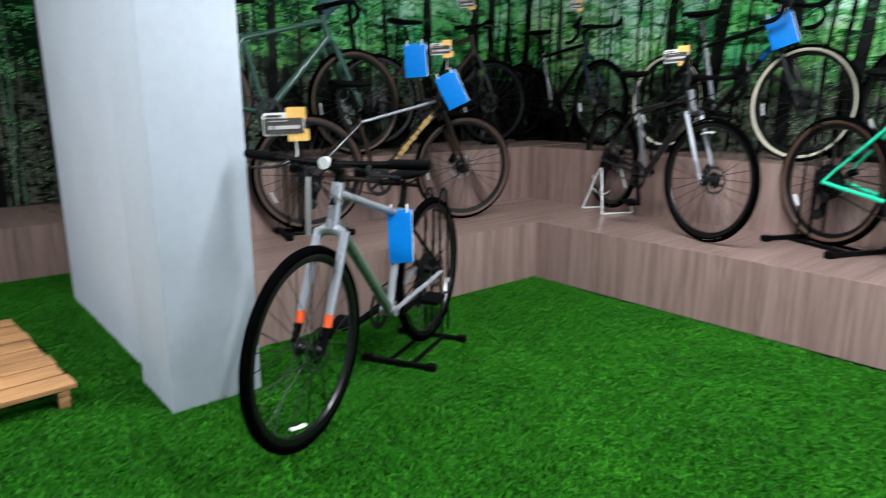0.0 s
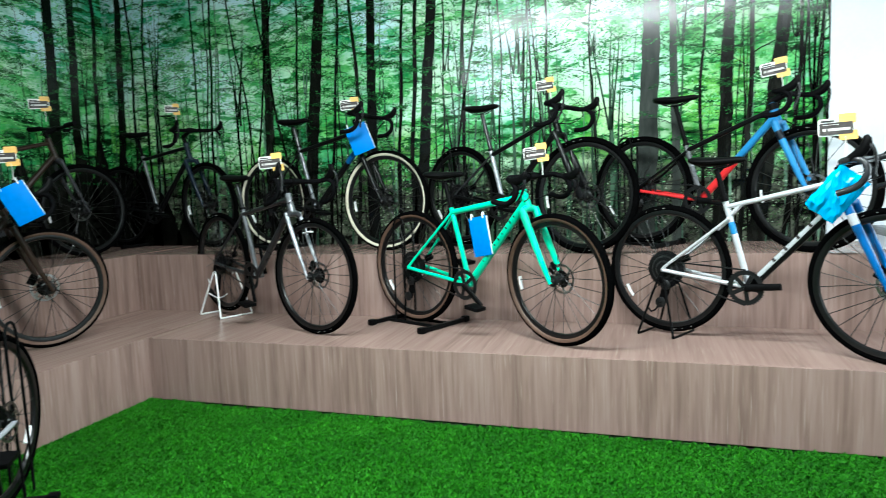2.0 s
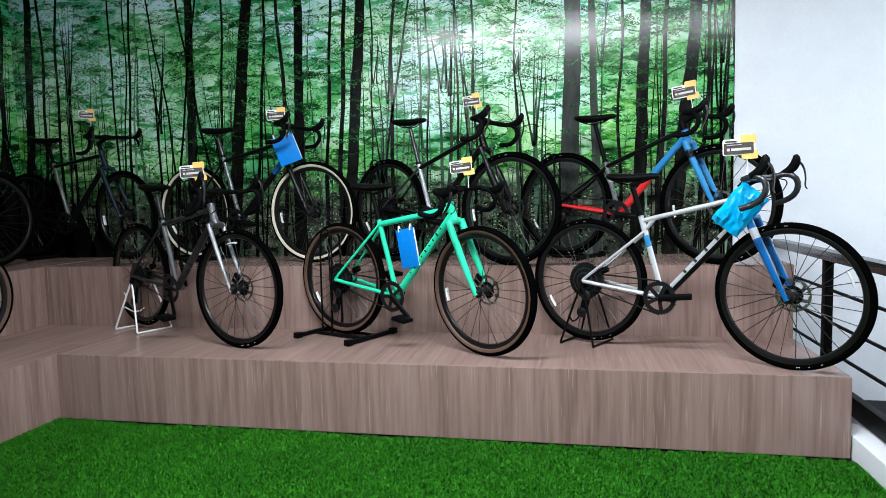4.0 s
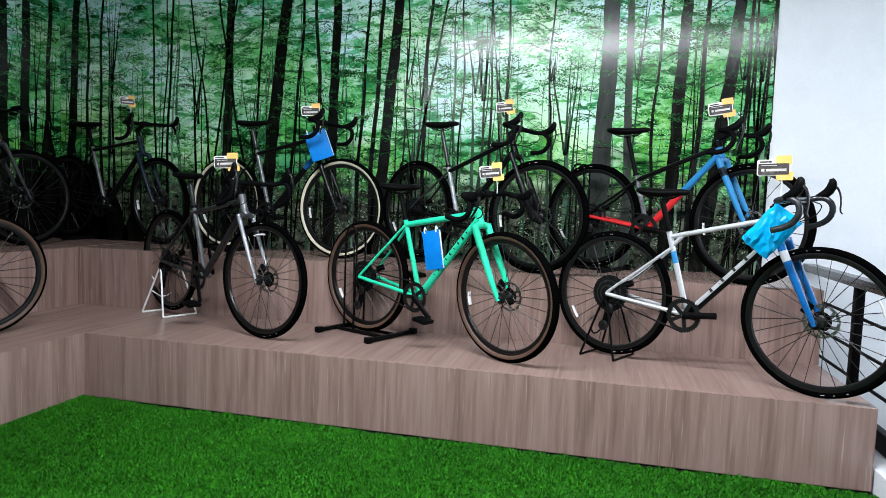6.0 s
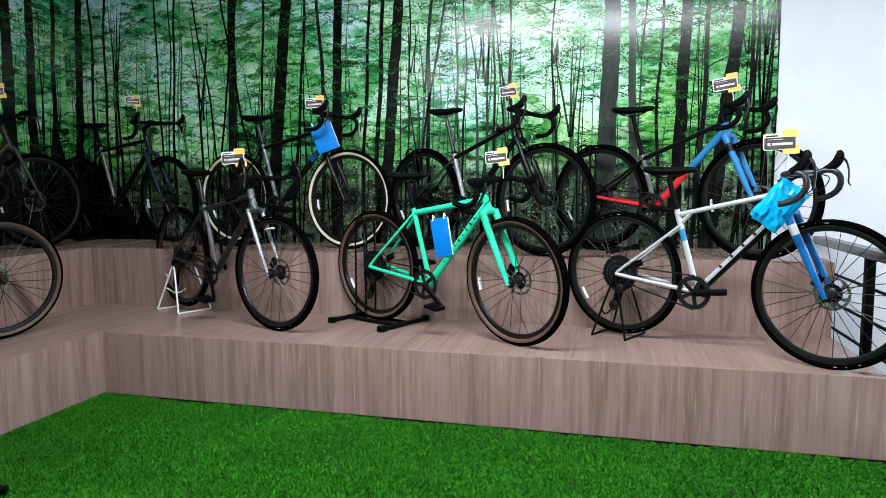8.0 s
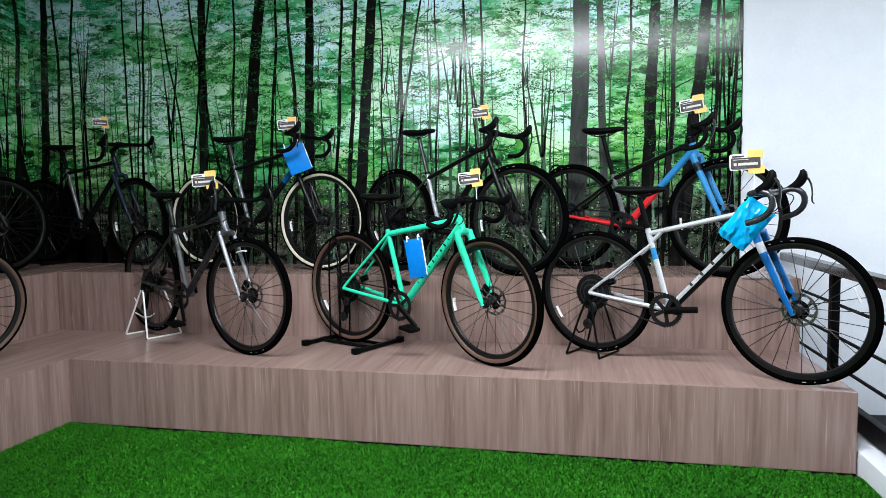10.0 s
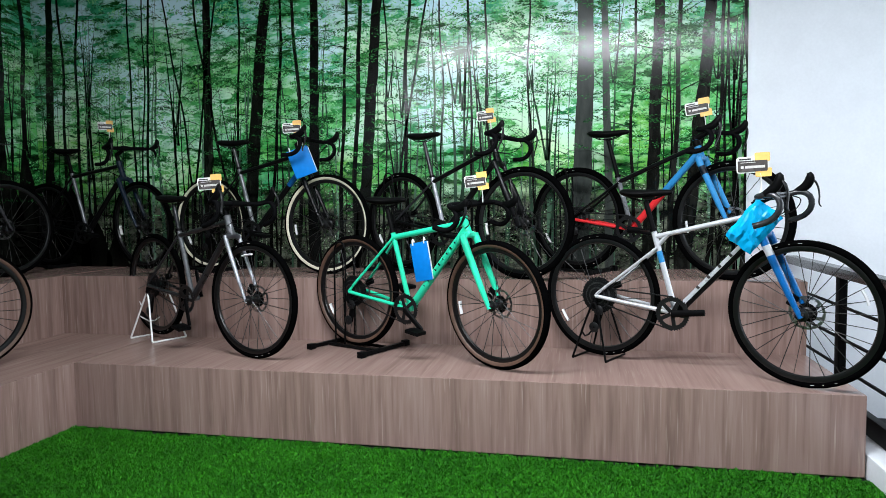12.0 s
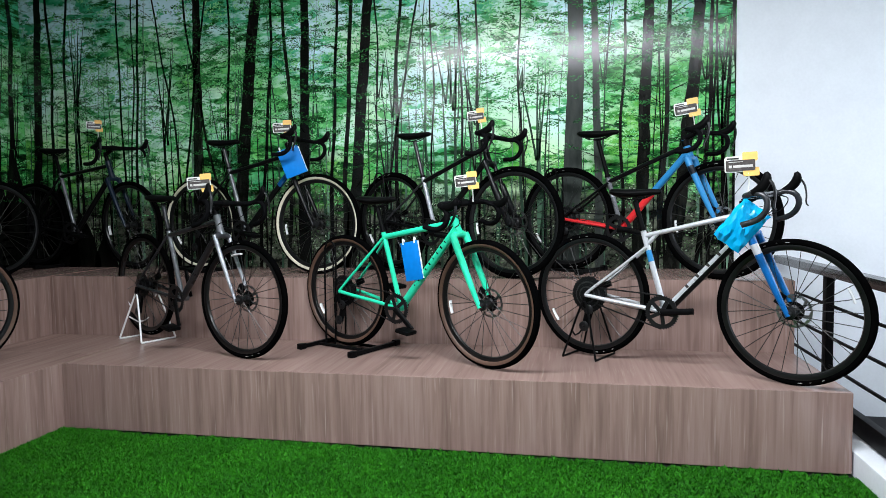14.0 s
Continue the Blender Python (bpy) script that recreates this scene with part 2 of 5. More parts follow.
def lathe(bm, profile, n=48, closed=True):
    """Turns (radius, y) points about the y axis. closed: the profile is a ring's cross-section."""
    rings = [[bm.verts.new((r * math.cos(w), y, r * math.sin(w))) for r, y in profile]
             for w in (2 * math.pi * k / n for k in range(n))]
    cnt = len(profile)
    out = []
    for k in range(n):
        p, q = rings[k], rings[(k + 1) % n]
        for j in range(cnt if closed else cnt - 1):
            out.append(bm.faces.new((p[j], q[j], q[(j + 1) % cnt], p[(j + 1) % cnt])))
    if not closed:
        for j in (0, cnt - 1):
            if profile[j][0] > 1e-4:
                ring = [rings[k][j] for k in range(n)]
                bm.faces.new(ring if j else ring[::-1])
    return out


def rounded(bm, w, h, r, t, m=None):
    """A flat card with rounded corners, in the xz plane, facing -y."""
    pts = []
    for cx, cz, a0 in ((w / 2 - r, h / 2 - r, 0), (-w / 2 + r, h / 2 - r, 90), (-w / 2 + r, -h / 2 + r, 180), (w / 2 - r, -h / 2 + r, 270)):
        pts += [(cx + r * math.cos(radians(a0 + k * 22.5)), cz + r * math.sin(radians(a0 + k * 22.5))) for k in range(5)]
    f = [bm.verts.new((x, 0, z)) for x, z in pts]
    b = [bm.verts.new((x, t, z)) for x, z in pts]
    n = len(pts)
    new_faces = [bm.faces.new(f), bm.faces.new(b[::-1])] + [bm.faces.new((f[k], b[k], b[(k + 1) % n], f[(k + 1) % n])) for k in range(n)]
    bmesh.ops.recalc_face_normals(bm, faces=new_faces)
    if m is not None:
        bmesh.ops.transform(bm, matrix=m, verts=f + b)
    return bm


def empty(name, m, label, category, group=""):
    ob = new(name)
    ob.empty_display_size = 0.1
    ob.matrix_basis = m
    return tagged(ob, label, category, group)

# ---- the room ----
H1, H2 = 0.372, 0.79          # tops of the two display tiers
D1, WALL = 0.79, 1.50         # face of the upper tier, face of the walls behind
XR = 4.12                     # end of the platforms
WEST = -1.62


def structure(name, bm, mats, label, category, smooth=False):
    ob = part(name, bm, mats, smooth=smooth)
    return tagged(ob, label, category, kind="structure")


structure("floor", box_mesh(-4, -7.5, -0.25, 4.13, 1.7, -0.012), M_DARK_FLOOR, "concrete slab under the artificial turf", "floor")
structure("floor_stairs", box_mesh(4.30, -7.5, -0.45, 6.7, 1.7, -0.19), M_DARK_FLOOR, "black stone landing of the stairs beside the platform", "floor")
structure("wall_north", box_mesh(-1.75, WALL + 0.012, -0.45, 6.7, 1.72, CEIL), M_WHITE_WALL, "white painted wall behind the forest mural", "wall")
structure("wall_west", box_mesh(WEST - 0.2, -2.2, -0.02, WEST - 0.012, WALL + 0.01, CEIL), M_WHITE_WALL, "white painted wall behind the side mural", "wall")
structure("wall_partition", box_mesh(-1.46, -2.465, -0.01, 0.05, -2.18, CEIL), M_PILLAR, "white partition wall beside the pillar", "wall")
structure("wall_far_west", box_mesh(-3.3, -7.5, -0.02, -3.1, -2.0, CEIL), M_CHARCOAL_WALL, "charcoal far wall of the next bay", "wall")
structure("wall_link", box_mesh(-3.1, -2.19, -0.02, WEST - 0.2, -2.0, CEIL), M_CHARCOAL_WALL, "charcoal wall that closes the next bay", "wall")
# unseen wall, made dark so that the glossy mural mirrors less
structure("wall_south", box_mesh(-3.3, -7.7, -0.02, 6.7, -7.5, CEIL), M_CHARCOAL_WALL, "unseen charcoal wall of the shop behind, dark against reflections", "wall")
bm = box_mesh(6.5, -7.5, -0.45, 6.7, -0.72, CEIL)
box(bm, 6.5, 1.32, -0.45, 6.7, 1.5, CEIL)
box(bm, 6.5, -0.72, -0.45, 6.7, 1.32, 0.95)
box(bm, 6.5, -0.72, 2.45, 6.7, 1.32, CEIL)
structure("wall_east", bm, M_WHITE_WALL, "white stair wall with a window opening", "wall")
# unseen ceiling, its grey kept dark to cut fill and veil
structure("ceiling", box_mesh(-3.3, -7.7, CEIL, 6.7, 1.72, CEIL + 0.15), M_CEILING, "grey painted ceiling", "ceiling")
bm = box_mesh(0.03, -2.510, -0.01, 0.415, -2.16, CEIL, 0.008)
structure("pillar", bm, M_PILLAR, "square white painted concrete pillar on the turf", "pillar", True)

# ceiling fixtures over the lamps; the last is unseen, added with its fill lamp
for k, (tx, ty, watts) in enumerate(TUBE_ROWS):
    lamp = empty("ceiling_light", pose(tx, ty, CEIL), "long white linear light fixture under the ceiling", "light", "ceiling lights")
    part("housing", box_mesh(-0.62, -0.07, -0.05, 0.62, 0.07, -0.002, 0.006), M_WHITEPAINT, lamp)
    bm = bmesh.new()
    box(bm, -0.60, -0.062, -0.068, 0.60, -0.055, -0.05)
    box(bm, -0.60, 0.055, -0.068, 0.60, 0.062, -0.05)
    part("diffuser_rim", bm, M_PAPERWHITE, lamp)

# display tiers: one run along the north wall, one along the west wall
def tier(name, x0, x1, y0, y1, z0, top, face, label):
    ob = tagged(part(name, box_mesh(x0, y0, z0, x1, y1, top - 0.018, 0.0), M_WOOD_UP, smooth=False), label, "platform", "display tiers")
    return ob


low_n = tier("display_platform", -0.79, XR - 0.015, 0.018, D1, -0.01, H1, "y", "low display platform clad in taupe wood laminate")
low_w = tier("display_platform", -0.79, -0.018, -2.19, 0.012, -0.01, H1, "x", "low display platform clad in taupe laminate along the side wall")
up_n = tier("display_platform", WEST, XR - 0.015, D1 + 0.018, WALL, 0.3, H2, "y", "upper display tier clad in taupe laminate under the mural")
up_w = tier("display_platform", WEST, -D1 - 0.018, -2.19, D1 + 0.012, 0.3, H2, "x", "upper display tier clad in taupe laminate along the side wall")


def boards(parent, kind, a0, a1, fixed, lo, hi, step, mats, first=0.0):
    """Laminate sheets butted along a face (kind n: facing -y, w: facing +x, e: facing +x at the end) or a top (tn, tw)."""
    a = a0
    edges = [a0]
    p = a0 + (first or step)
    while p < a1 - 0.15:
        edges.append(p)
        p += step
    edges.append(a1)
    for p, q in zip(edges, edges[1:]):
        g = 0.00015
        if kind == "n":
            bm = box_mesh(p + g, fixed, lo, q - g, fixed + 0.018, hi, 0.0004)
        elif kind == "w":
            bm = box_mesh(fixed - 0.018, p + g, lo, fixed, q - g, hi, 0.0004)
        elif kind == "tn":
            bm = box_mesh(p + g, lo, fixed - 0.018, q - g, hi, fixed, 0.0004)
        else:
            bm = box_mesh(lo, p + g, fixed - 0.018, hi, q - g, fixed, 0.0004)
        part("panel", bm, mats, parent, smooth=False)


boards(low_n, "n", 0.0, XR, 0.0, 0.0, H1 - 0.0006, 1.22, M_WOOD_UP, 0.62)
boards(low_n, "tn", 0.0, XR, H1, 0.0185, D1, 2.44, M_WOOD_X, 1.5)
boards(low_n, "w", 0.02, D1, XR, 0.0, H1 - 0.018, 2, M_WOOD_UP)
boards(low_w, "w", -2.19, -0.0003, 0.0, 0.0, H1 - 0.0006, 1.22, M_WOOD_UP)
boards(low_w, "tw", -2.19, D1, H1, -D1, -0.0185, 2.44, M_WOOD_X)
boards(up_n, "n", -D1, XR, D1, H1, H2 - 0.0006, 1.22, M_WOOD_UP, 0.9)
boards(up_n, "tn", -D1, XR, H2, D1 + 0.0185, WALL, 2.44, M_WOOD_X, 1.9)
boards(up_n, "w", D1 + 0.02, WALL, XR, 0.3, H2 - 0.018, 2, M_WOOD_UP)
boards(up_w, "w", -2.19, D1 - 0.0003, -D1, H1, H2 - 0.0006, 1.22, M_WOOD_UP)
boards(up_w, "tw", -2.19, WALL, H2, WEST, -D1 - 0.0185, 2.44, M_WOOD_X)

# next bay, in shade
bay = tagged(part("display_platform", box_mesh(-3.1, -7.0, -0.01, -2.119, -2.2, 0.331), M_WOOD_UP, smooth=False),
             "low laminate platform of the next bay in shade", "platform")

boards(bay, "w", -7.0, -2.2, -2.1, 0.0, 0.3494, 1.22, M_WOOD_UP)
boards(bay, "tw", -7.0, -2.2, 0.35, -3.1, -2.1185, 2.44, M_WOOD_Y)

# kerb and railing of the stairs
structure("kerb", box_mesh(4.13, -7.0, -0.3, 4.30, WALL, 0.10, 0.012), M_WHITE_WALL, "white painted kerb along the stair opening", "kerb", True)
rail = empty("stair_railing", pose(4.24, 0, 0.10), "black steel railing with thin horizontal bars along the stairs", "railing")
part("handrail", box_mesh(-0.035, -3.0, 0.735, 0.035, WALL, 0.785, 0.004), M_HANDRAIL, rail, "glossy black flat handrail")
for py in (-2.65, -1.0, 0.645):
    part("post", box_mesh(-0.02, py - 0.027, 0.0, 0.02, py + 0.027, 0.735, 0.003), M_BLACK_METAL, rail)
for bz in (0.25, 0.405, 0.577):
    part("bar", tube_mesh([(0, -3.0, bz), (0, WALL, bz)], 0.009, 8), M_BLACK_METAL, rail)
part("bottom_rail", box_mesh(-0.02, -3.0, 0.01, 0.02, WALL, 0.105, 0.003), M_BLACK_METAL, rail)

# ---- forest murals ----
MURAL_ROUGH, MURAL_GLOSS = 0.175, 0.28


def print_material(name, stops, island=0.0, wooded=False):
    """Printed vinyl whose tone varies from shape to shape."""
    m = bpy.data.materials.new(name)
    m.use_nodes = True
    nt = m.node_tree
    b = nt.nodes["Principled BSDF"]
    b.inputs["Roughness"].default_value = MURAL_ROUGH
    b.inputs["Specular IOR Level"].default_value = MURAL_GLOSS
    tc = nt.nodes.new("ShaderNodeTexCoord")

    def noise_at(scale, detail, rough=0.6):
        mp = nt.nodes.new("ShaderNodeMapping")
        mp.inputs["Scale"].default_value = scale
        nz = nt.nodes.new("ShaderNodeTexNoise")
        nz.inputs["Scale"].default_value, nz.inputs["Detail"].default_value, nz.inputs["Roughness"].default_value = 1, detail, rough
        nt.links.new(tc.outputs["Object"], mp.inputs[0])
        nt.links.new(mp.outputs[0], nz.inputs["Vector"])
        return nz.outputs[0]

    def op(kind, a, c, d=None):
        n = nt.nodes.new("ShaderNodeMath")
        n.operation = kind
        for k, v in enumerate((a, c, d)):
            if v is None:
                continue
            if isinstance(v, (int, float)):
                n.inputs[k].default_value = v
            else:
                nt.links.new(v, n.inputs[k])
        return n.outputs[0]

    def ramp_of(f, stops):
        r = nt.nodes.new("ShaderNodeValToRGB")
        while len(r.color_ramp.elements) < len(stops):
            r.color_ramp.elements.new(0.5)
        for e, (p, c) in zip(r.color_ramp.elements, stops):
            e.position, e.color = p, (*c, 1)
        nt.links.new(f, r.inputs[0])
        return r.outputs[0]

    geo = nt.nodes.new("ShaderNodeNewGeometry")
    f = op("MULTIPLY_ADD", geo.outputs["Random Per Island"], island, op("MULTIPLY", noise_at((22, 1, 5), 6), 1 - island))
    if wooded:
        f = op("MULTIPLY_ADD", noise_at((2.6, 1, 3.0), 3, 0.55), 1.5, op("MULTIPLY_ADD", geo.outputs["Random Per Island"], 0.6, -0.55))
    nt.links.new(ramp_of(f, stops), b.inputs["Base Color"])
    return m


def forest_material(name, u0, u1, bands, dusk):
    """The printed depth of the wood: bright mist, green crowns before it, dark foliage in front. bands: (u, openness) along the sheet."""
    m = bpy.data.materials.new(name)
    m.use_nodes = True
    nt = m.node_tree
    b = nt.nodes["Principled BSDF"]
    b.inputs["Roughness"].default_value = MURAL_ROUGH
    b.inputs["Specular IOR Level"].default_value = MURAL_GLOSS
    tc = nt.nodes.new("ShaderNodeTexCoord")
    sep = nt.nodes.new("ShaderNodeSeparateXYZ")
    nt.links.new(tc.outputs["Object"], sep.inputs[0])

    def noise_at(scale, detail, rough=0.6, shift=0.0, warp=0.0):
        mp = nt.nodes.new("ShaderNodeMapping")
        mp.inputs["Scale"].default_value, mp.inputs["Location"].default_value = scale, (shift, shift, shift)
        nz = nt.nodes.new("ShaderNodeTexNoise")
        nz.inputs["Scale"].default_value, nz.inputs["Detail"].default_value, nz.inputs["Roughness"].default_value = 1, detail, rough
        nz.inputs["Distortion"].default_value = warp
        nt.links.new(tc.outputs["Object"], mp.inputs[0])
        nt.links.new(mp.outputs[0], nz.inputs["Vector"])
        return nz.outputs[0]

    def op(kind, a, c, d=None):
        n = nt.nodes.new("ShaderNodeMath")
        n.operation = kind
        for k, v in enumerate((a, c, d)):
            if isinstance(v, (int, float)):
                n.inputs[k].default_value = v
            elif v is not None:
                nt.links.new(v, n.inputs[k])
        return n.outputs[0]

    def blend(f, p, q):
        n = nt.nodes.new("ShaderNodeMix")
        n.data_type = "RGBA"
        for v, key in ((f, "Factor"), (p, "A"), (q, "B")):
            if isinstance(v, tuple):
                n.inputs[key].default_value = (*v, 1)
            else:
                nt.links.new(v, n.inputs[key])
        return n.outputs["Result"]

    def clear(f, lo, hi):
        n = nt.nodes.new("ShaderNodeMapRange")
        n.inputs["From Min"].default_value, n.inputs["From Max"].default_value = lo, hi
        nt.links.new(f, n.inputs[0])
        return n.outputs[0]

    along = nt.nodes.new("ShaderNodeValToRGB")
    cr = along.color_ramp
    cr.interpolation = "B_SPLINE"
    while len(cr.elements) < len(bands):
        cr.elements.new(0.5)
    for e, (u, v) in zip(cr.elements, bands):
        e.position, e.color = (u - u0) / (u1 - u0), (v, v, v, 1)
    nt.links.new(clear(sep.outputs[0], u0, u1), along.inputs[0])
    # openness: by the stretch, the height and broad drifts
    low = clear(sep.outputs[2], 0.9, 1.7 + dusk * 0.5)
    open_ = op("MULTIPLY_ADD", along.outputs[0], 1.0, op("MULTIPLY_ADD", noise_at((1.7, 1, 2.1), 5, 0.55, 3.0), 3.0, op("MULTIPLY_ADD", low, 0.36 + dusk, -1.82 - dusk)))
    cool = clear(op("MULTIPLY_ADD", noise_at((1.3, 1, 1.5), 2, 0.5, 8.0), 2.2, op("MULTIPLY", sep.outputs[2], 0.42)), 1.6, 2.35)
    mist = blend(cool, (0.60, 0.88, 0.50), (0.66, 0.91, 1.0))
    haze = noise_at((9, 1, 15), 8, 0.7, 1.0)
    base = blend(clear(op("ADD", open_, op("MULTIPLY", haze, 1.6)), 1.15, 1.95), blend(cool, (0.06, 0.40, 0.06), (0.045, 0.38, 0.19)), mist)
    # bright crowns
    crown = op("SUBTRACT", op("MULTIPLY_ADD", noise_at((5.5, 1, 15), 9, 0.66, 5.0, 0.25), 1.0, 0.0), op("MULTIPLY", open_, 0.13))
    tone = blend(clear(noise_at((5, 1, 6), 4, 0.6, 12.0), 0.38, 0.62), blend(cool, (0.02, 0.20, 0.02), (0.012, 0.21, 0.08)), blend(cool, (0.22, 0.62, 0.12), (0.10, 0.56, 0.30)))
    base = blend(clear(crown, 0.385, 0.43), base, tone)
    # dark leaf clumps in front
    clump = op("SUBTRACT", op("MULTIPLY_ADD", noise_at((4.6, 1, 15), 9, 0.68, 21.0, 0.35), 1.0, 0.0), op("MULTIPLY", open_, 0.13))
    base = blend(clear(clump, 0.435, 0.475), base, blend(clear(clump, 0.45, 0.56), (0.022, 0.15, 0.03), (0.002, 0.018, 0.005)))
    # greyer leaf litter and stems towards the forest floor
    litter = blend(clear(haze, 0.44, 0.58), (0.004, 0.005, 0.004), (0.12, 0.135, 0.10))
    base = blend(clear(op("MULTIPLY_ADD", noise_at((6, 1, 9), 5, 0.6, 30.0), 0.9, op("MULTIPLY", sep.outputs[2], -1.0)), -1.06, -0.76), base, litter)
    nt.links.new(base, b.inputs["Base Color"])
    return m


M_LEAF = print_material("print_leaves", [(0.1, (0.012, 0.09, 0.026)), (0.3, (0.06, 0.38, 0.10)), (0.55, (0.20, 0.64, 0.24)), (0.85, (0.31, 0.68, 0.31))], 0.8, True)
M_LEAF_DARK = print_material("print_dark_leaves", [(0.15, (0.004, 0.022, 0.007)), (0.6, (0.02, 0.10, 0.028)), (1.0, (0.06, 0.26, 0.07))], 0.7)
M_TRUNK = print_material("print_dark_trunks", [(0.3, (0.001, 0.0012, 0.001)), (0.55, (0.004, 0.0045, 0.0035)), (0.8, (0.022, 0.023, 0.019))], 0.25)
M_TRUNK_GREY = print_material("print_grey_trunks", [(0.3, (0.018, 0.022, 0.02)), (0.6, (0.045, 0.052, 0.047)), (0.85, (0.10, 0.11, 0.10))], 0.25)
M_TRUNK_FAR = print_material("print_far_trunks", [(0.2, (0.01, 0.03, 0.015)), (0.6, (0.05, 0.11, 0.07)), (1.0, (0.22, 0.36, 0.26))], 0.7)
M_TRUNK_HAZE = print_material("print_hazy_trunks", [(0.25, (0.012, 0.026, 0.016)), (0.6, (0.035, 0.07, 0.045)), (0.9, (0.10, 0.19, 0.12))], 0.6)
M_LEAF_MID = print_material("print_mid_leaves", [(0.15, (0.008, 0.05, 0.014)), (0.6, (0.03, 0.17, 0.045)), (1.0, (0.09, 0.34, 0.10))], 0.7)
M_UNDER = print_material("print_undergrowth", [(0.15, (0.003, 0.006, 0.003)), (0.45, (0.03, 0.07, 0.026)), (0.7, (0.15, 0.26, 0.12)), (0.95, (0.48, 0.56, 0.44))], 0.85)


def flat_mesh(name, verts, faces, mats):
    me = bpy.data.meshes.new(name)
    me.from_pydata(verts, [], faces)
    me.materials.append(mats)
    me.update()
    return me


def mural(m, u0, u1, v0, v1, trunks, seed, label, bands, dark_mounds=(), dusk=0.0, hazy=(0.0, 0.0)):
    """A printed vinyl mural: the sheet itself and its printed layers, each a hair in front of the last."""
    rng = random.Random(seed)
    sheet = part("forest_mural", box_mesh(u0, 0.0, v0, u1, 0.011, v1), forest_material("print_forest_depth", u0, u1, bands, dusk), smooth=False)
    sheet.matrix_basis = m
    tagged(sheet, label, "mural", "forest murals")

    def trunk_layer(name, items, mats, off):
        vs, fs = [], []
        for u, lean, w, lo, hi in items:
            n = max(6, int((hi - lo) / 0.07))
            ph, amp = rng.uniform(0, 6), (w * 0.06 + 0.004 if w > 0.05 else w * 0.35 + rng.uniform(0.004, 0.022))
            base = len(vs)
            for k in range(n + 1):
                v = lo + (hi - lo) * k / n
                c = u + lean * (v - 2.2) + amp * (math.sin(ph + v * 2.1) + 0.3 * math.sin(ph * 3 + v * 7.3)) + rng.uniform(-1, 1) * w * (0.05 if w < 0.1 else 0.02)
                h = w * 0.5 * (1.12 - 0.16 * (v - v0)) * rng.uniform(0.93, 1.07)
                if hi < v1 - 0.01:
                    h *= max(0.05, 1 - (k / n) ** 2.2)
                a, b = max(u0, min(u1, c - h)), max(u0, min(u1, c + h))
                vs += [(a, -off, v), (b, -off, v)]
            for k in range(n):
                q = base + 2 * k
                fs.append((q, q + 1, q + 3, q + 2))
            # branches that rise, bend and droop, with twigs
            def ribbon(pts, t):
                base = len(vs)
                for k, (x, z) in enumerate(pts):
                    h = t * (1 - 0.8 * k / (len(pts) - 1))
                    x, z = max(u0, min(u1, x)), max(v0, min(v1, z))
                    vs.extend([(x, -off, z - h), (x, -off, z + h)])
                for k in range(len(pts) - 1):
                    q = base + 2 * k
                    fs.append((q, q + 2, q + 3, q + 1) if pts[-1][0] > pts[0][0] else (q, q + 1, q + 3, q + 2))

            for _ in range(int((hi - lo) * (2.5 if 0.02 < w < 0.1 else 1.5))):
                v = rng.uniform(lo + 0.25 * (hi - lo), hi)
                s = rng.choice((-1, 1))
                c = u + lean * (v - 2.2) + amp * math.sin(ph + v * 2.1)
                if not u0 < c < u1:
                    continue
                pts, ang, step = [(c, v)], rng.uniform(0.2, 1.1), rng.uniform(0.03, 0.075)
                for _ in range(rng.randint(3, 6)):
                    x, z = pts[-1]
                    pts.append((x + s * step * math.cos(ang), z + step * math.sin(ang)))
                    ang -= rng.uniform(-0.25, 0.5)
                ribbon(pts, rng.uniform(0.002, 0.0045))
                for x, z in pts[1:-1]:
                    a = rng.uniform(-0.9, 0.9)
                    ribbon([(x, z), (x + s * 0.03 * math.cos(a), z + 0.03 * math.sin(a)), (x + s * rng.uniform(0.05, 0.08) * math.cos(a - 0.3), z + 0.06 * math.sin(a - 0.3))], 0.0016)
        tagged(part(name, flat_mesh(name, vs, fs, mats), None, sheet), kind="stuff")

    def leaf_layer(name, sprays, per, size, mats, off, band, tilt=0.35, loose=0.022, reach=(0.05, 0.24)):
        vs, fs = [], []
        for _ in range(sprays):
            cu, cv = rng.uniform(u0, u1), v0 + (v1 - v0) * rng.triangular(band[0], band[1], band[2])
            slope, ln = rng.uniform(-0.35, 0.25), rng.uniform(*reach)
            thin_out = mats is M_LEAF_DARK and rng.random() < 0.6
            for _ in range(per):
                s = rng.uniform(-1, 1)
                x, z = cu + s * ln, cv + slope * s * ln + rng.gauss(0, loose)
                a, l = rng.gauss(slope, tilt), rng.uniform(0.4, 1.0) * size
                w = l * rng.uniform(0.3, 0.55)
                ca, sa = math.cos(a) * l, math.sin(a) * l
                if thin_out and hazy[0] < cu < hazy[1] and cv < 2.75:
                    break
                if x - l < u0 or x + l > u1 or z - l < v0 or z + l > v1:
                    continue
                base = len(vs)
                vs += [(x - ca, -off, z - sa), (x + sa * w / l * 0.6, -off, z - w), (x + ca, -off, z + sa), (x - sa * w / l * 0.6, -off, z + w)]
                fs.append((base, base + 1, base + 2, base + 3))
        tagged(part(name, flat_mesh(name, vs, fs, mats), None, sheet), kind="stuff")

    span = u1 - u0
    far = [(rng.uniform(u0, u1), rng.uniform(-0.05, 0.05), rng.uniform(0.008, 0.03), v0, rng.uniform(1.7, v1)) for _ in range(int(span * 8))]
    trunk_layer("far_trunk_print", far, M_TRUNK_FAR, 0.0005)
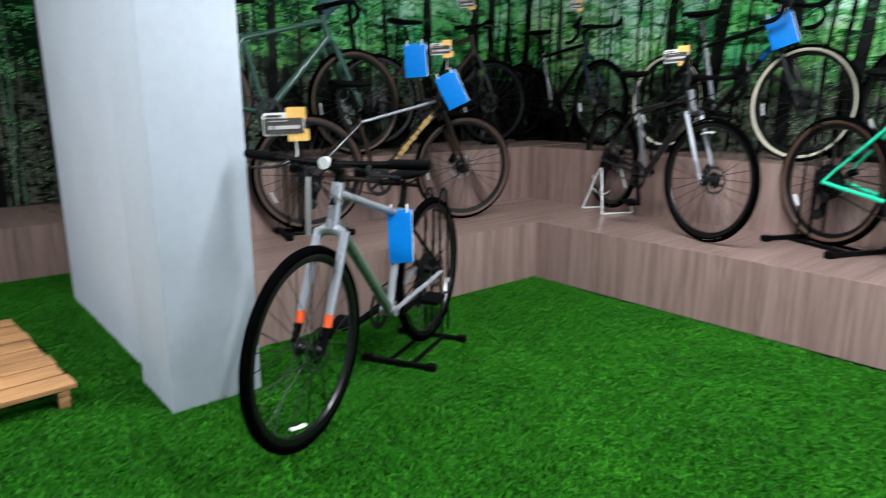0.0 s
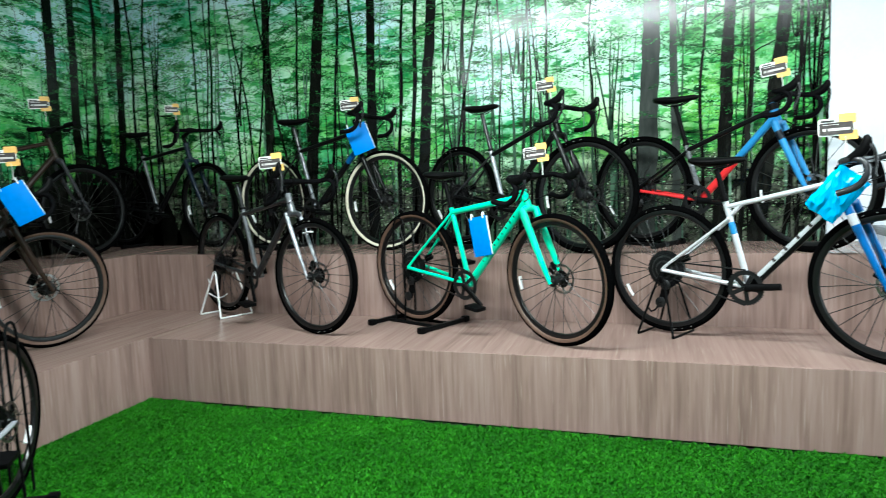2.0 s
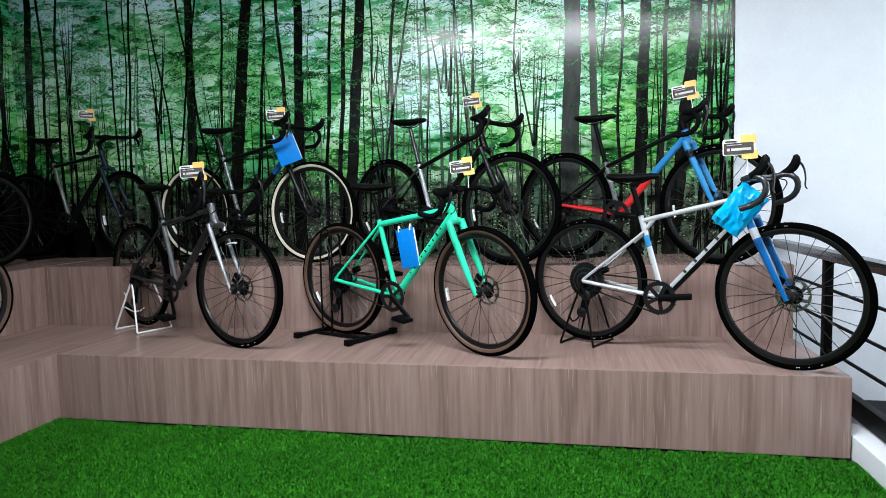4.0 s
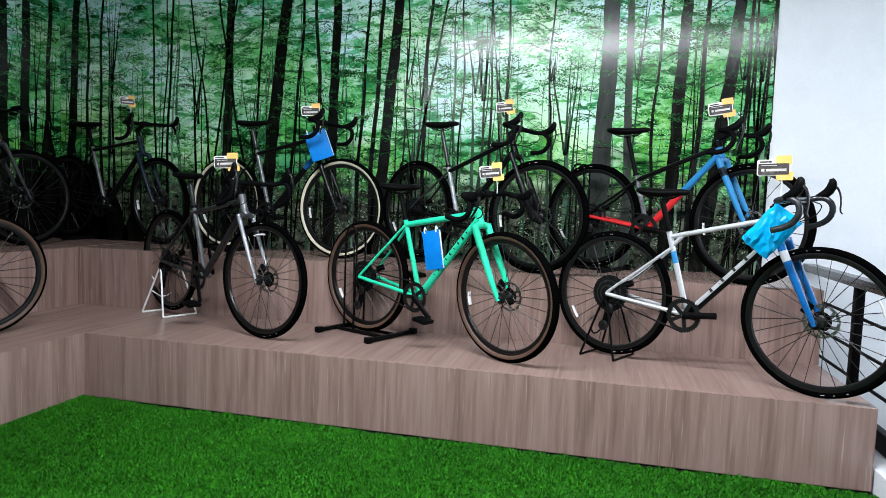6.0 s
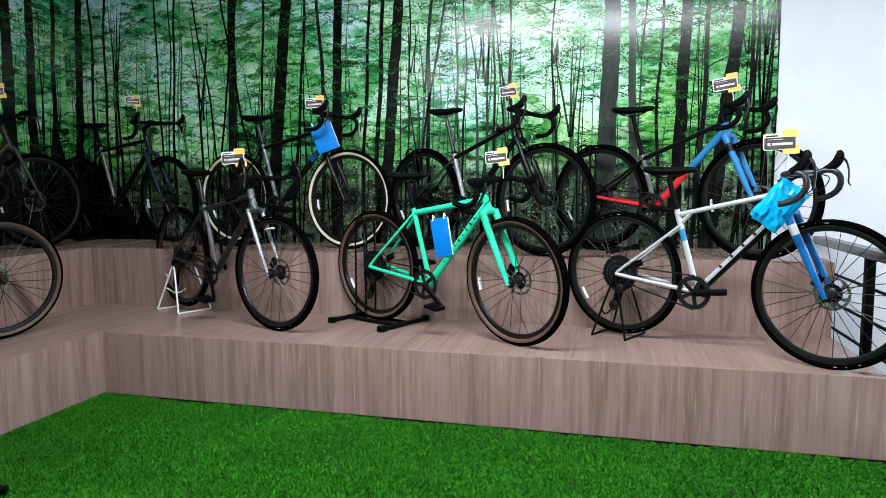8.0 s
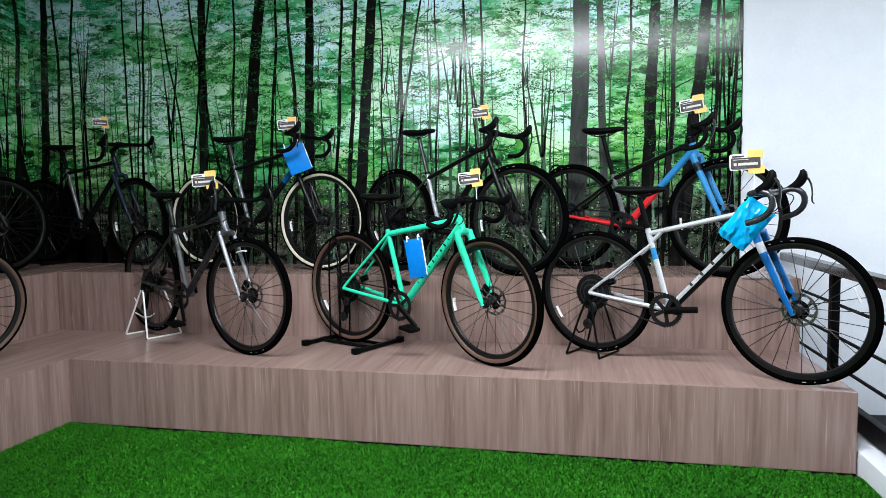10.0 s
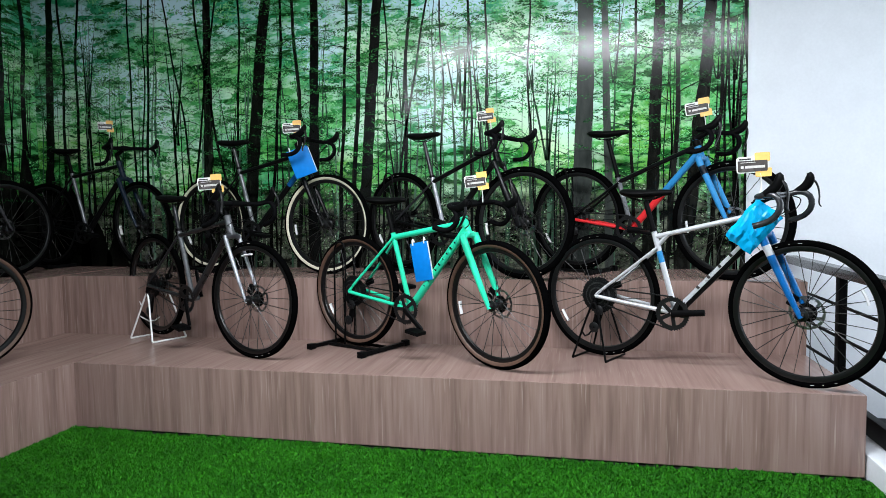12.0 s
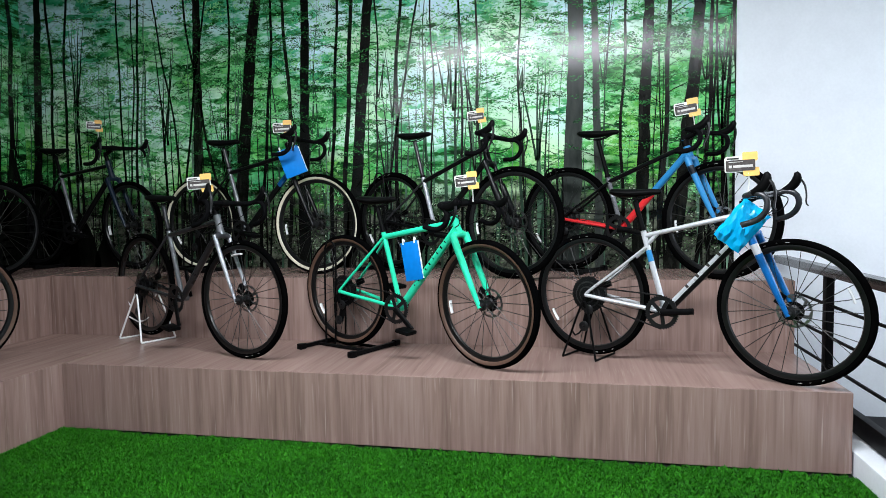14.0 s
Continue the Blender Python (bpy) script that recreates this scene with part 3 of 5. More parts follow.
    leaf_layer("leaf_print", int(span * 110), 30, 0.014, M_LEAF, 0.0010, (0.18, 1.0, 0.62), 0.7)
    thin = [(rng.uniform(u0, u1), rng.uniform(-0.06, 0.06), rng.uniform(0.005, 0.017), v0, rng.uniform(1.3, 2.75)) for _ in range(int(span * 13))]
    # young trees that fork
    for _ in range(int(span * 3)):
        u, top, fork = rng.uniform(u0, u1), rng.uniform(2.2, 2.95), rng.uniform(1.5, 2.1)
        w = rng.uniform(0.014, 0.03)
        thin.append((u, 0.0, w, v0, top - 0.2))
        for s in (-1, 1, 0.5):
            lean = s * rng.uniform(0.06, 0.18)
            thin.append((u - lean * (fork - 2.2), lean, w * 0.6, fork, top))
    in_haze = lambda t: hazy[0] < t[0] < hazy[1]
    trunk_layer("thin_trunk_print", [t for t in thin if not in_haze(t)], M_TRUNK, 0.0015)
    if hazy[1] > hazy[0]:
        trunk_layer("hazy_trunk_print", [t for t in thin if in_haze(t)], M_TRUNK_HAZE, 0.0015)
    leaf_layer("undergrowth_print", int(span * 130), 14, 0.012, M_UNDER, 0.0014, (0.0, 0.33, 0.08), 0.9)
    trunk_layer("trunk_print", [(u, lean, w, v0, v1) for u, lean, w, grey in trunks if not grey], M_TRUNK, 0.0021)
    if any(t[3] for t in trunks):
        trunk_layer("grey_trunk_print", [(u, lean, w, v0, v1) for u, lean, w, grey in trunks if grey], M_TRUNK_GREY, 0.0021)
    # broad dark shapes that taper upwards from the lower edge
    if dark_mounds:
        trunk_layer("dark_mound_print", [(u, 0.0, w, v0, top) for u, w, top in dark_mounds], M_TRUNK, 0.0024)
    leaf_layer("front_leaf_print", int(span * 26), 40, 0.012, M_LEAF_MID, 0.0030, (0.3, 1.0, 0.78), 0.32, 0.010, (0.04, 0.13))
    leaf_layer("dark_leaf_print", int(span * 85), 52, 0.0085, M_LEAF_DARK, 0.0026, (0.15, 1.0, 0.68), 0.28, 0.008, (0.05, 0.20))
    return sheet


mural(pose(0, WALL, 0), WEST - 0.011, 3.957, H2, CEIL, [
    (-1.48, 0.06, 0.081, 0), (-1.36, 0.0, 0.03, 0), (-1.19, 0.04, 0.028, 0), (-0.69, 0.01, 0.019, 0), (-0.54, 0.02, 0.024, 0), (-0.60, 0.05, 0.014, 0), (-0.28, -0.12, 0.018, 0),
    (-0.01, 0.01, 0.080, 0), (0.01, -0.13, 0.022, 0), (-0.02, 0.15, 0.020, 0), (0.25, 0.03, 0.022, 0), (0.44, 0.12, 0.106, 0), (0.59, 0.06, 0.026, 0), (0.74, -0.01, 0.031, 0),
    (0.89, 0.02, 0.078, 0), (1.13, 0.02, 0.026, 0), (1.24, 0.02, 0.036, 0), (1.36, 0.10, 0.088, 0), (1.45, 0.0, 0.014, 0), (1.64, 0.04, 0.028, 0), (1.69, 0.20, 0.018, 0), (1.87, 0.02, 0.014, 0),
    (2.09, 0.0, 0.018, 0), (2.14, -0.06, 0.012, 0), (2.23, 0.03, 0.018, 0), (2.54, -0.02, 0.014, 0), (3.24, -0.01, 0.020, 0), (3.52, 0.05, 0.032, 0), (3.79, 0.05, 0.027, 0), (3.84, 0.05, 0.016, 0),
    (3.944, 0.0, 0.026, 0), (2.90, 0.02, 0.124, 1), (3.05, -0.01, 0.052, 1), (3.39, 0.05, 0.080, 0), (3.69, 0.09, 0.088, 0)], 5,
    "glossy printed forest mural of beech trunks and bright green leaves",
    ((-1.62, 0.5), (-1.2, 1.06), (-0.75, 1.28), (-0.3, 1.06), (0.2, 0.54), (0.8, 0.58), (1.3, 0.98), (1.9, 1.32), (2.5, 1.36), (3.0, 0.9), (3.4, 0.74), (3.94, 0.5)),
    ((-1.52, 0.3, 1.62), (-1.33, 0.3, 1.45), (-1.12, 0.26, 1.25), (-0.9, 0.2, 1.06)), 0.4, (1.5, 3.3))
mural(pose(WEST, 0, 0, 0, 0, 90), -2.19, WALL + 0.011, H2, CEIL, [
    (-1.75, 0.0, 0.06, 0), (-1.0, 0.02, 0.07, 0), (-0.82, 0.0, 0.03, 0), (-0.37, -0.02, 0.05, 0), (0.40, 0.01, 0.085, 0), (0.95, 0.0, 0.11, 0),
    (1.16, 0.02, 0.09, 0), (1.36, 0.0, 0.05, 0)], 9, "printed forest mural with dark trunks round the corner",
    ((-2.19, 0.1), (-1.2, 0.3), (-0.5, 0.65), (0.1, 0.74), (0.6, 0.8), (1.0, 0.72), (1.5, 0.62)),
    ((1.4, 0.32, 1.7), (1.15, 0.36, 1.66), (0.88, 0.34, 1.6), (0.62, 0.34, 1.55), (0.4, 0.28, 1.4), (0.1, 0.22, 1.2), (-0.2, 0.2, 1.3), (-0.62, 0.26, 1.5), (-0.95, 0.3, 1.4)), 0.7)
# The bay's shade is put into this print: no openness, high dusk.
mural(pose(-3.095, 0, 0, 0, 0, 90), -7.0, -2.2, 0.36, CEIL, [(-2.6, 0, 0.09, 0), (-2.9, 0, 0.05, 0), (-3.6, 0, 0.1, 0), (-4.4, 0, 0.08, 0)], 13,
      "forest mural of the next bay, its print darkened for shade", ((-7.0, 0.0), (-4.0, 0.0), (-2.2, 0.0)), (), 1.2)

# ---- turf ----
def turf():
    m = bpy.data.materials.new("artificial_turf")
    m.use_nodes = True
    nt = m.node_tree
    b = nt.nodes["Principled BSDF"]
    b.inputs["Roughness"].default_value = 0.6
    b.inputs["Specular IOR Level"].default_value = 0.12
    geo = nt.nodes.new("ShaderNodeNewGeometry")
    tc = nt.nodes.new("ShaderNodeTexCoord")
    nz = nt.nodes.new("ShaderNodeTexNoise")
    nz.inputs["Scale"].default_value, nz.inputs["Detail"].default_value = 2.2, 4
    nt.links.new(tc.outputs["Object"], nz.inputs["Vector"])
    add = nt.nodes.new("ShaderNodeMath")
    add.operation, add.inputs[1].default_value = "MULTIPLY_ADD", 0.36
    nt.links.new(geo.outputs["Random Per Island"], add.inputs[0])
    tuft = nt.nodes.new("ShaderNodeTexNoise")
    tuft.inputs["Scale"].default_value, tuft.inputs["Detail"].default_value = 46, 2
    nt.links.new(tc.outputs["Object"], tuft.inputs["Vector"])
    spread = nt.nodes.new("ShaderNodeMapRange")
    spread.inputs["From Min"].default_value, spread.inputs["From Max"].default_value = 0.34, 0.66
    spread.inputs["To Min"].default_value, spread.inputs["To Max"].default_value = 0.0, 0.27
    nt.links.new(tuft.outputs[0], spread.inputs[0])
    both = nt.nodes.new("ShaderNodeMath")
    nt.links.new(spread.outputs[0], both.inputs[0])
    half = nt.nodes.new("ShaderNodeMath")
    half.operation, half.inputs[1].default_value = "MULTIPLY", 0.4
    nt.links.new(nz.outputs[0], half.inputs[0])
    nt.links.new(half.outputs[0], both.inputs[1])
    nt.links.new(both.outputs[0], add.inputs[2])
    ramp = nt.nodes.new("ShaderNodeValToRGB")
    cr = ramp.color_ramp
    cr.elements[0].position, cr.elements[0].color = 0.1, (0.003, 0.040, 0.0015, 1)
    cr.elements[1].position, cr.elements[1].color = 0.9, (0.046, 0.27, 0.009, 1)
    e = cr.elements.new(0.5)
    e.color = (0.014, 0.118, 0.003, 1)
    nt.links.new(add.outputs[0], ramp.inputs[0])
    nt.links.new(ramp.outputs[0], b.inputs["Base Color"])
    return m


M_TURF = turf()
M_TURF_BACK = material("turf_backing", (0.009, 0.085, 0.003), 0.9, vary=0.35, scale=90, bump=0.6, spec=0.05)
ground = structure("ground_turf", box_mesh(-3.1, -7.5, -0.012, 4.13, -0.046, 0.0), M_TURF_BACK, "green artificial turf backing on the shop floor", "turf")


def blades(name, x0, x1, y0, y1, per_m2, seed, keep):
    rng = np.random.default_rng(seed)
    n = int((x1 - x0) * (y1 - y0) * per_m2)
    x, y = rng.uniform(x0, x1, n), rng.uniform(y0, y1, n)
    ok = keep(x, y)
    x, y = x[ok], y[ok]
    n = len(x)
    a = rng.uniform(0, 2 * np.pi, n)
    h, w = rng.uniform(0.006, 0.0155, n), rng.uniform(0.0022, 0.0046, n)
    lean = rng.uniform(0.2, 1.2, n) * h
    b = a + rng.uniform(-0.8, 0.8, n) + np.pi / 2
    v = np.empty((n, 3, 3), np.float32)
    v[:, 0] = np.stack([x - np.cos(a) * w, y - np.sin(a) * w, np.zeros(n)], 1)
    v[:, 1] = np.stack([x + np.cos(a) * w, y + np.sin(a) * w, np.zeros(n)], 1)
    v[:, 2] = np.stack([x + np.cos(b) * lean, y + np.sin(b) * lean, h], 1)
    me = bpy.data.meshes.new(name)
    me.vertices.add(n * 3)
    me.vertices.foreach_set("co", v.ravel())
    me.loops.add(n * 3)
    me.loops.foreach_set("vertex_index", np.arange(n * 3, dtype=np.int32))
    me.polygons.add(n)
    me.polygons.foreach_set("loop_start", np.arange(0, n * 3, 3, dtype=np.int32))
    me.materials.append(M_TURF)
    me.update()
    me.validate()
    return tagged(new(name, me), "short dense bright green artificial grass blades", "turf", kind="stuff")


def free_floor(x, y):
    on_pillar = ((x > -1.465) & (x < 0.04) & (y > -2.468) & (y < -2.17)) | ((x > 0.026) & (x < 0.419) & (y > -2.514) & (y < -2.15))
    return ~on_pillar & ((x > 0.004) | (y < -2.19)) & (y < -0.036 + 0.008 * np.sin(x * 5.3 + 1) + 0.006 * np.sin(x * 9) + 0.007 * np.sin(x * 41) + 0.007 * np.sin(x * 113) + 0.007 * np.sin(x * 271))


blades("turf_blades", 0.0, 4.12, -1.9, 0.0, 60000, 3, free_floor)
blades("turf_blades", -1.5, 4.12, -3.3, -1.9, 42000, 4, free_floor)
blades("turf_blades", -3.1, 4.12, -7.5, -3.3, 22000, 6, free_floor)
blades("turf_blades", -2.1, -1.5, -3.3, -2.19, 42000, 7, free_floor)

# ---- bicycles ----
R = 0.346                      # wheel radius with tyre
MESHES = {}


def cached(key, build):
    if key not in MESHES:
        MESHES[key] = build()
    return MESHES[key]


def tyre_mesh(rt, wall):
    def build():
        bm = bmesh.new()
        n = 14
        prof = [(R - rt + rt * math.cos(2 * math.pi * (j + 0.5) / n), rt * math.sin(2 * math.pi * (j + 0.5) / n)) for j in range(n)]
        faces = lathe(bm, prof, 72)
        for k, f in enumerate(faces):
            w = (k % n + 1) / n
            w = min(w, 1 - w)
            f.material_index = 1 if 0.26 < w < 0.45 else 0
        return mesh_of(bm, "tyre", [M_RUBBER, wall])
    return cached(("tyre", rt, wall.name), build)


def rim_mesh(rt):
    def build():
        bm = bmesh.new()
        ro = R - 1.85 * rt
        lathe(bm, [(ro + 0.004, -0.012), (ro - 0.006, -0.0135), (ro - 0.019, -0.010), (ro - 0.024, 0.0), (ro - 0.019, 0.010), (ro - 0.006, 0.0135), (ro + 0.004, 0.012), (ro - 0.002, 0.0)], 64)
        return mesh_of(bm, "rim", [M_RIM])
    return cached(("rim", rt), build)


def hub_mesh(rear):
    def build():
        bm = bmesh.new()
        lathe(bm, [(0.008, -0.062), (0.014, -0.054), (0.016, -0.037), (0.030, -0.035), (0.030, -0.029), (0.022, -0.024), (0.019, 0.0),
                   (0.022, 0.024), (0.030, 0.029), (0.030, 0.034), (0.018, 0.036), (0.015, 0.052), (0.008, 0.060)], 20, False)
        return mesh_of(bm, "hub", [M_DARKSTEEL])
    return cached(("hub", rear), build)


def rotor_mesh():
    def build():
        bm = bmesh.new()
        radii, n = (0.020, 0.034, 0.066, 0.072, 0.080), 60
        v = [[bm.verts.new((r * math.cos(2 * math.pi * (k + 6 * r / 0.08) / n), 0.042, r * math.sin(2 * math.pi * (k + 6 * r / 0.08) / n))) for k in range(n)] for r in radii]
        for j in range(4):
            for k in range(n):
                if (j == 1 and k % 10 > 2) or (j == 2 and k % 5 == 0):
                    continue
                bm.faces.new((v[j][k], v[j + 1][k], v[j + 1][(k + 1) % n], v[j][(k + 1) % n]))
        bmesh.ops.solidify(bm, geom=bm.faces[:], thickness=0.002)
        return mesh_of(bm, "disc_rotor", [M_STEEL])
    return cached("rotor", build)


def carrier_mesh():
    def build():
        bm = bmesh.new()
        lathe(bm, [(0.014, 0.037), (0.044, 0.0385), (0.046, 0.0405), (0.014, 0.0405)], 24)
        return mesh_of(bm, "rotor_carrier", [M_PLASTIC])
    return cached("carrier", build)


def cassette_mesh(size):
    def build():
        bm = bmesh.new()
        prof = [(0.012, -0.020)]
        for k in range(9):
            r, y = size - (size - 0.030) / 8.2 * k, -0.022 - 0.0034 * k
            prof += [(r, y), (r, y - 0.0018), (r - 0.012, y - 0.0019), (r - 0.012, y - 0.0033)]
        lathe(bm, prof + [(0.012, -0.056)], 64)
        count = len(prof) + 1
        for k, v in enumerate(bm.verts):
            if (k // count) % 2 and v.co.y < -0.021:
                v.co.x, v.co.z = v.co.x * 0.95, v.co.z * 0.95
        bm.normal_update()
        # two rings take the brighter steel, as painted glints
        for f in bm.faces:
            c = f.calc_center_median()
            rank = (-c.y - 0.022) / 0.0034
            if abs(f.normal.y) > 0.9 and rank > 0 and int(rank) in (3, 6):
                f.material_index = 1
        return mesh_of(bm, "cassette", [M_COG, M_COG_GLINT], False)
    return cached(("cassette", size), build)


def spoke_mesh():
    return cached("spoke", lambda: mesh_of(tube_mesh([(0, 0, 0), (0, 0, 1)], 0.0019, 4), "spoke", [M_SPOKE]))


def wheel(name, bike, m, rt, wall, rear, turn, reflector, mark=False, cogs=0.084):
    """Rim with its tyre, hub, spokes and disc; axle along y."""
    w = part(name, rim_mesh(rt), None, bike, m=m)
    part("tyre", tyre_mesh(rt, wall), None, w)
    part("hub", hub_mesh(rear), None, w)
    part("disc_rotor", rotor_mesh(), None, w, "steel disc brake rotor")
    part("rotor_carrier", carrier_mesh(), None, w)
    if rear:
        part("cassette", cassette_mesh(cogs), None, w)
    ro = R - 1.85 * rt - 0.021
    sp = spoke_mesh()
    for k in range(28):
        a = turn + 2 * math.pi * k / 28
        side = 1 if k % 2 else -1
        b = a + (0.85 if k % 4 < 2 else -0.85)
        p = Vector((0.025 * math.cos(b), side * 0.031, 0.025 * math.sin(b)))
        q = Vector((ro * math.cos(a), side * 0.003, ro * math.sin(a)))
        d = q - p
        part("spoke", sp, None, w, m=Matrix.Translation(p) @ d.to_track_quat("Z", "Y").to_matrix().to_4x4() @ Matrix.Diagonal((1, 1, d.length, 1)))
    if mark:
        # lettering on the sidewall, as plain bars
        for k, (ln, th) in enumerate(((0.05, 0.004), (0.012, 0.006), (0.03, 0.004))):
            for turn_by in (-1.45, 1.6):
                a0 = turn_by + 0.16 * k
                rr = R - rt * 1.0
                bm = tube_mesh([(rr * math.cos(a0 + j * ln / 3), -rt * 0.992, rr * math.sin(a0 + j * ln / 3)) for j in range(4)], [(0.0012, th)] * 4, 6, up=(0, 1, 0))
                part("lettering_bar", bm, M_LIGHTPRINT, w)
    if reflector is not None:
        a = reflector
        bm = tube_mesh([((ro - 0.028) * math.cos(a + k), 0.0, (ro - 0.028) * math.sin(a + k)) for k in (-0.14, -0.07, 0, 0.07, 0.14)], [(0.006, 0.012)] * 5, 8, up=(0, 1, 0))
        part("reflector", bm, M_REFLECT, w, "clear plastic spoke reflector")
    return w


def bar_mesh_drop():
    bm = bmesh.new()
    half = [(0, 0, 0), (0, 0.10, 0.0), (-0.004, 0.165, 0.0), (0.015, 0.195, 0.0), (0.062, 0.205, 0.004), (0.098, 0.209, -0.020),
            (0.105, 0.213, -0.060), (0.082, 0.219, -0.100), (0.040, 0.225, -0.122), (-0.02, 0.230, -0.128)]
    pts = [(x, -y, z) for x, y, z in half[::-1]] + half[1:]
    rs = [0.0142 if abs(p[1]) > 0.09 else 0.0150 for p in pts]
    return sweep(bm, pts, rs, 10, smooth=1)


def hood_mesh(s):
    bm = bmesh.new()
    sweep(bm, [(0.045, s * 0.205, 0.004), (0.080, s * 0.206, 0.014), (0.108, s * 0.206, 0.034), (0.122, s * 0.204, 0.064), (0.118, s * 0.203, 0.082)],
          [(0.014, 0.016), (0.016, 0.021), (0.016, 0.023), (0.0155, 0.019), (0.009, 0.009)], 10, smooth=1)
    return bm


def lever_mesh(s):
    return tube_mesh([(0.126, s * 0.206, 0.052), (0.143, s * 0.210, 0.02), (0.142, s * 0.214, -0.03), (0.128, s * 0.219, -0.075), (0.136, s * 0.222, -0.09)],
                     [(0.008, 0.006), (0.009, 0.005), (0.008, 0.004), (0.007, 0.004), (0.005, 0.003)], 8, smooth=1)


def saddle_mesh():
    bm = bmesh.new()
    xs = [(-0.135, 0.030, 0.010, 0.004), (-0.125, 0.060, 0.018, 0.004), (-0.09, 0.072, 0.024, 0.000), (-0.045, 0.066, 0.024, -0.003), (0.0, 0.045, 0.022, -0.005),
          (0.05, 0.028, 0.019, -0.004), (0.10, 0.021, 0.017, -0.002), (0.13, 0.017, 0.015, -0.003), (0.145, 0.008, 0.007, -0.006)]
    sweep(bm, [(x, 0, z - h * 0.5) for x, w, h, z in xs], [(w, h) for x, w, h, z in xs], 16, smooth=1)
    for s in (-1, 1):
        sweep(bm, [(-0.09, s * 0.03, -0.03), (-0.05, s * 0.022, -0.05), (0.03, s * 0.020, -0.05), (0.10, s * 0.006, -0.022)], 0.0035, 6, smooth=1)
    return bm


def bicycle(label, front, rear, z0, cfg, group=""):
    """A bicycle whose front and rear wheels stand at two points of the plan. cfg names its build and paint."""
    g = cfg.get
    dx, dy = front[0] - rear[0], front[1] - rear[1]
    wb = g("wheelbase", 1.045)
    ang = math.degrees(math.atan2(dy, dx))
    d = Vector((dx, dy)).normalized() * wb
    lift = g("lift", 0.012)
    bike = empty("bicycle", pose(front[0] - d.x, front[1] - d.y, z0 + lift, 0, math.degrees(math.asin(lift / wb)), ang) @ pose(0, 0, 0, g("roll", 0), 0, 0), label, "bicycle", group)
    rt, wall = g("tyre", 0.0170), g("wall", M_RUBBER)
    th = radians(g("head_angle", 71.5))
    u, nrm = Vector((-math.cos(th), 0, math.sin(th))), Vector((math.sin(th), 0, math.cos(th)))
    fa, ra = Vector((wb, 0, R)), Vector((0, 0, R))
    ax0 = fa - nrm * 0.05
    crown, hl, ht = ax0 + u * 0.395, ax0 + u * 0.415, ax0 + u * g("head_top", 0.545)
    bb = Vector((g("bb_x", 0.425), 0, g("bb", 0.280)))
    sa = radians(73.5)
    su = Vector((-math.cos(sa), 0, math.sin(sa)))
    seat = bb + su * g("seat_tube", 0.44)
    clamp = bb + su * ((g("saddle", 0.925) - 0.055 - bb.z) / su.z)
    steer = Matrix.Translation(ax0) @ Matrix.Rotation(radians(g("steer", 0)), 4, u) @ Matrix.Translation(-ax0)
    tone = lambda key: g(key, g("frame"))

    # frame: head tube and bottom bracket, and the tubes brazed to them
    bm = bmesh.new()
    sweep(bm, [hl - u * 0.008, hl + u * 0.02, (hl + ht) / 2, ht - u * 0.02, ht + u * 0.004], [0.024, 0.0225, 0.0205, 0.0215, 0.0225], 16)
    frame_ob = part("frame", bm, tone("head"), bike)
    if g("headset"):
        part("headset_cover", tube_mesh([hl + u * g("headset"), ht + u * 0.003], 0.0236, 16), M_PLASTIC, frame_ob, "black upper head tube")
    if g("badge"):
        c = (hl + ht) / 2 + u * 0.01 + nrm * 0.0212
        bm = bmesh.new()
        vs = [bm.verts.new(c + Vector((0, y, 0)) + u * z + nrm * d) for d in (0.0, 0.003) for y, z in ((-0.012, -0.012), (0.012, -0.012), (0, 0.016))]
        for f in ((3, 4, 5), (0, 2, 1), (0, 1, 4, 3), (1, 2, 5, 4), (2, 0, 3, 5)):
            bm.faces.new([vs[k] for k in f])
        part("head_badge", bm, M_PLASTIC, frame_ob, "small black head badge", smooth=False)
    part("bottom_bracket", tube_mesh([bb + Vector((0, -0.036, 0)), bb + Vector((0, 0.036, 0))], 0.0215, 16), tone("seat"), frame_ob)
    hu = ht - u * 0.03
    part("top_tube", tube_mesh([seat - su * 0.025, hu], g("top_r", 0.0148), 12), tone("top"), frame_ob)
    hd = hl + u * 0.028
    fat = g("down_r", 0.0205)
    if g("down2"):
        mid = bb.lerp(hd, g("split", 0.5))
        part("down_tube", tube_mesh([mid, hd], [fat, fat * 0.95], 14), tone("down"), frame_ob)
        part("down_tube", tube_mesh([bb, mid], [fat * 1.05, fat], 14), g("down2"), frame_ob, g("down2_label", ""))
    else:
        part("down_tube", tube_mesh([bb, hd], [fat * 1.05, fat * 0.95], 14), tone("down"), frame_ob)
    if g("under"):
        nd = (hd - bb).normalized().cross(Vector((0, 1, 0)))
        nd = nd if nd.z < 0 else -nd
        part("down_tube_underside", tube_mesh([bb.lerp(hd, 0.03) + nd * 0.009, bb.lerp(hd, 0.97) + nd * 0.009], fat * 0.97, 14), g("under"), frame_ob, "black painted underside")
    part("seat_tube", tube_mesh([bb, seat + su * 0.012], 0.0150, 12), tone("seat"), frame_ob)
    if g("seat_band"):
        part("seat_tube_band", tube_mesh([bb.lerp(seat, 0.62), bb.lerp(seat, 0.76)], 0.0154, 12), g("seat_band"), frame_ob, g("seat_band_label", "light blue painted band"))
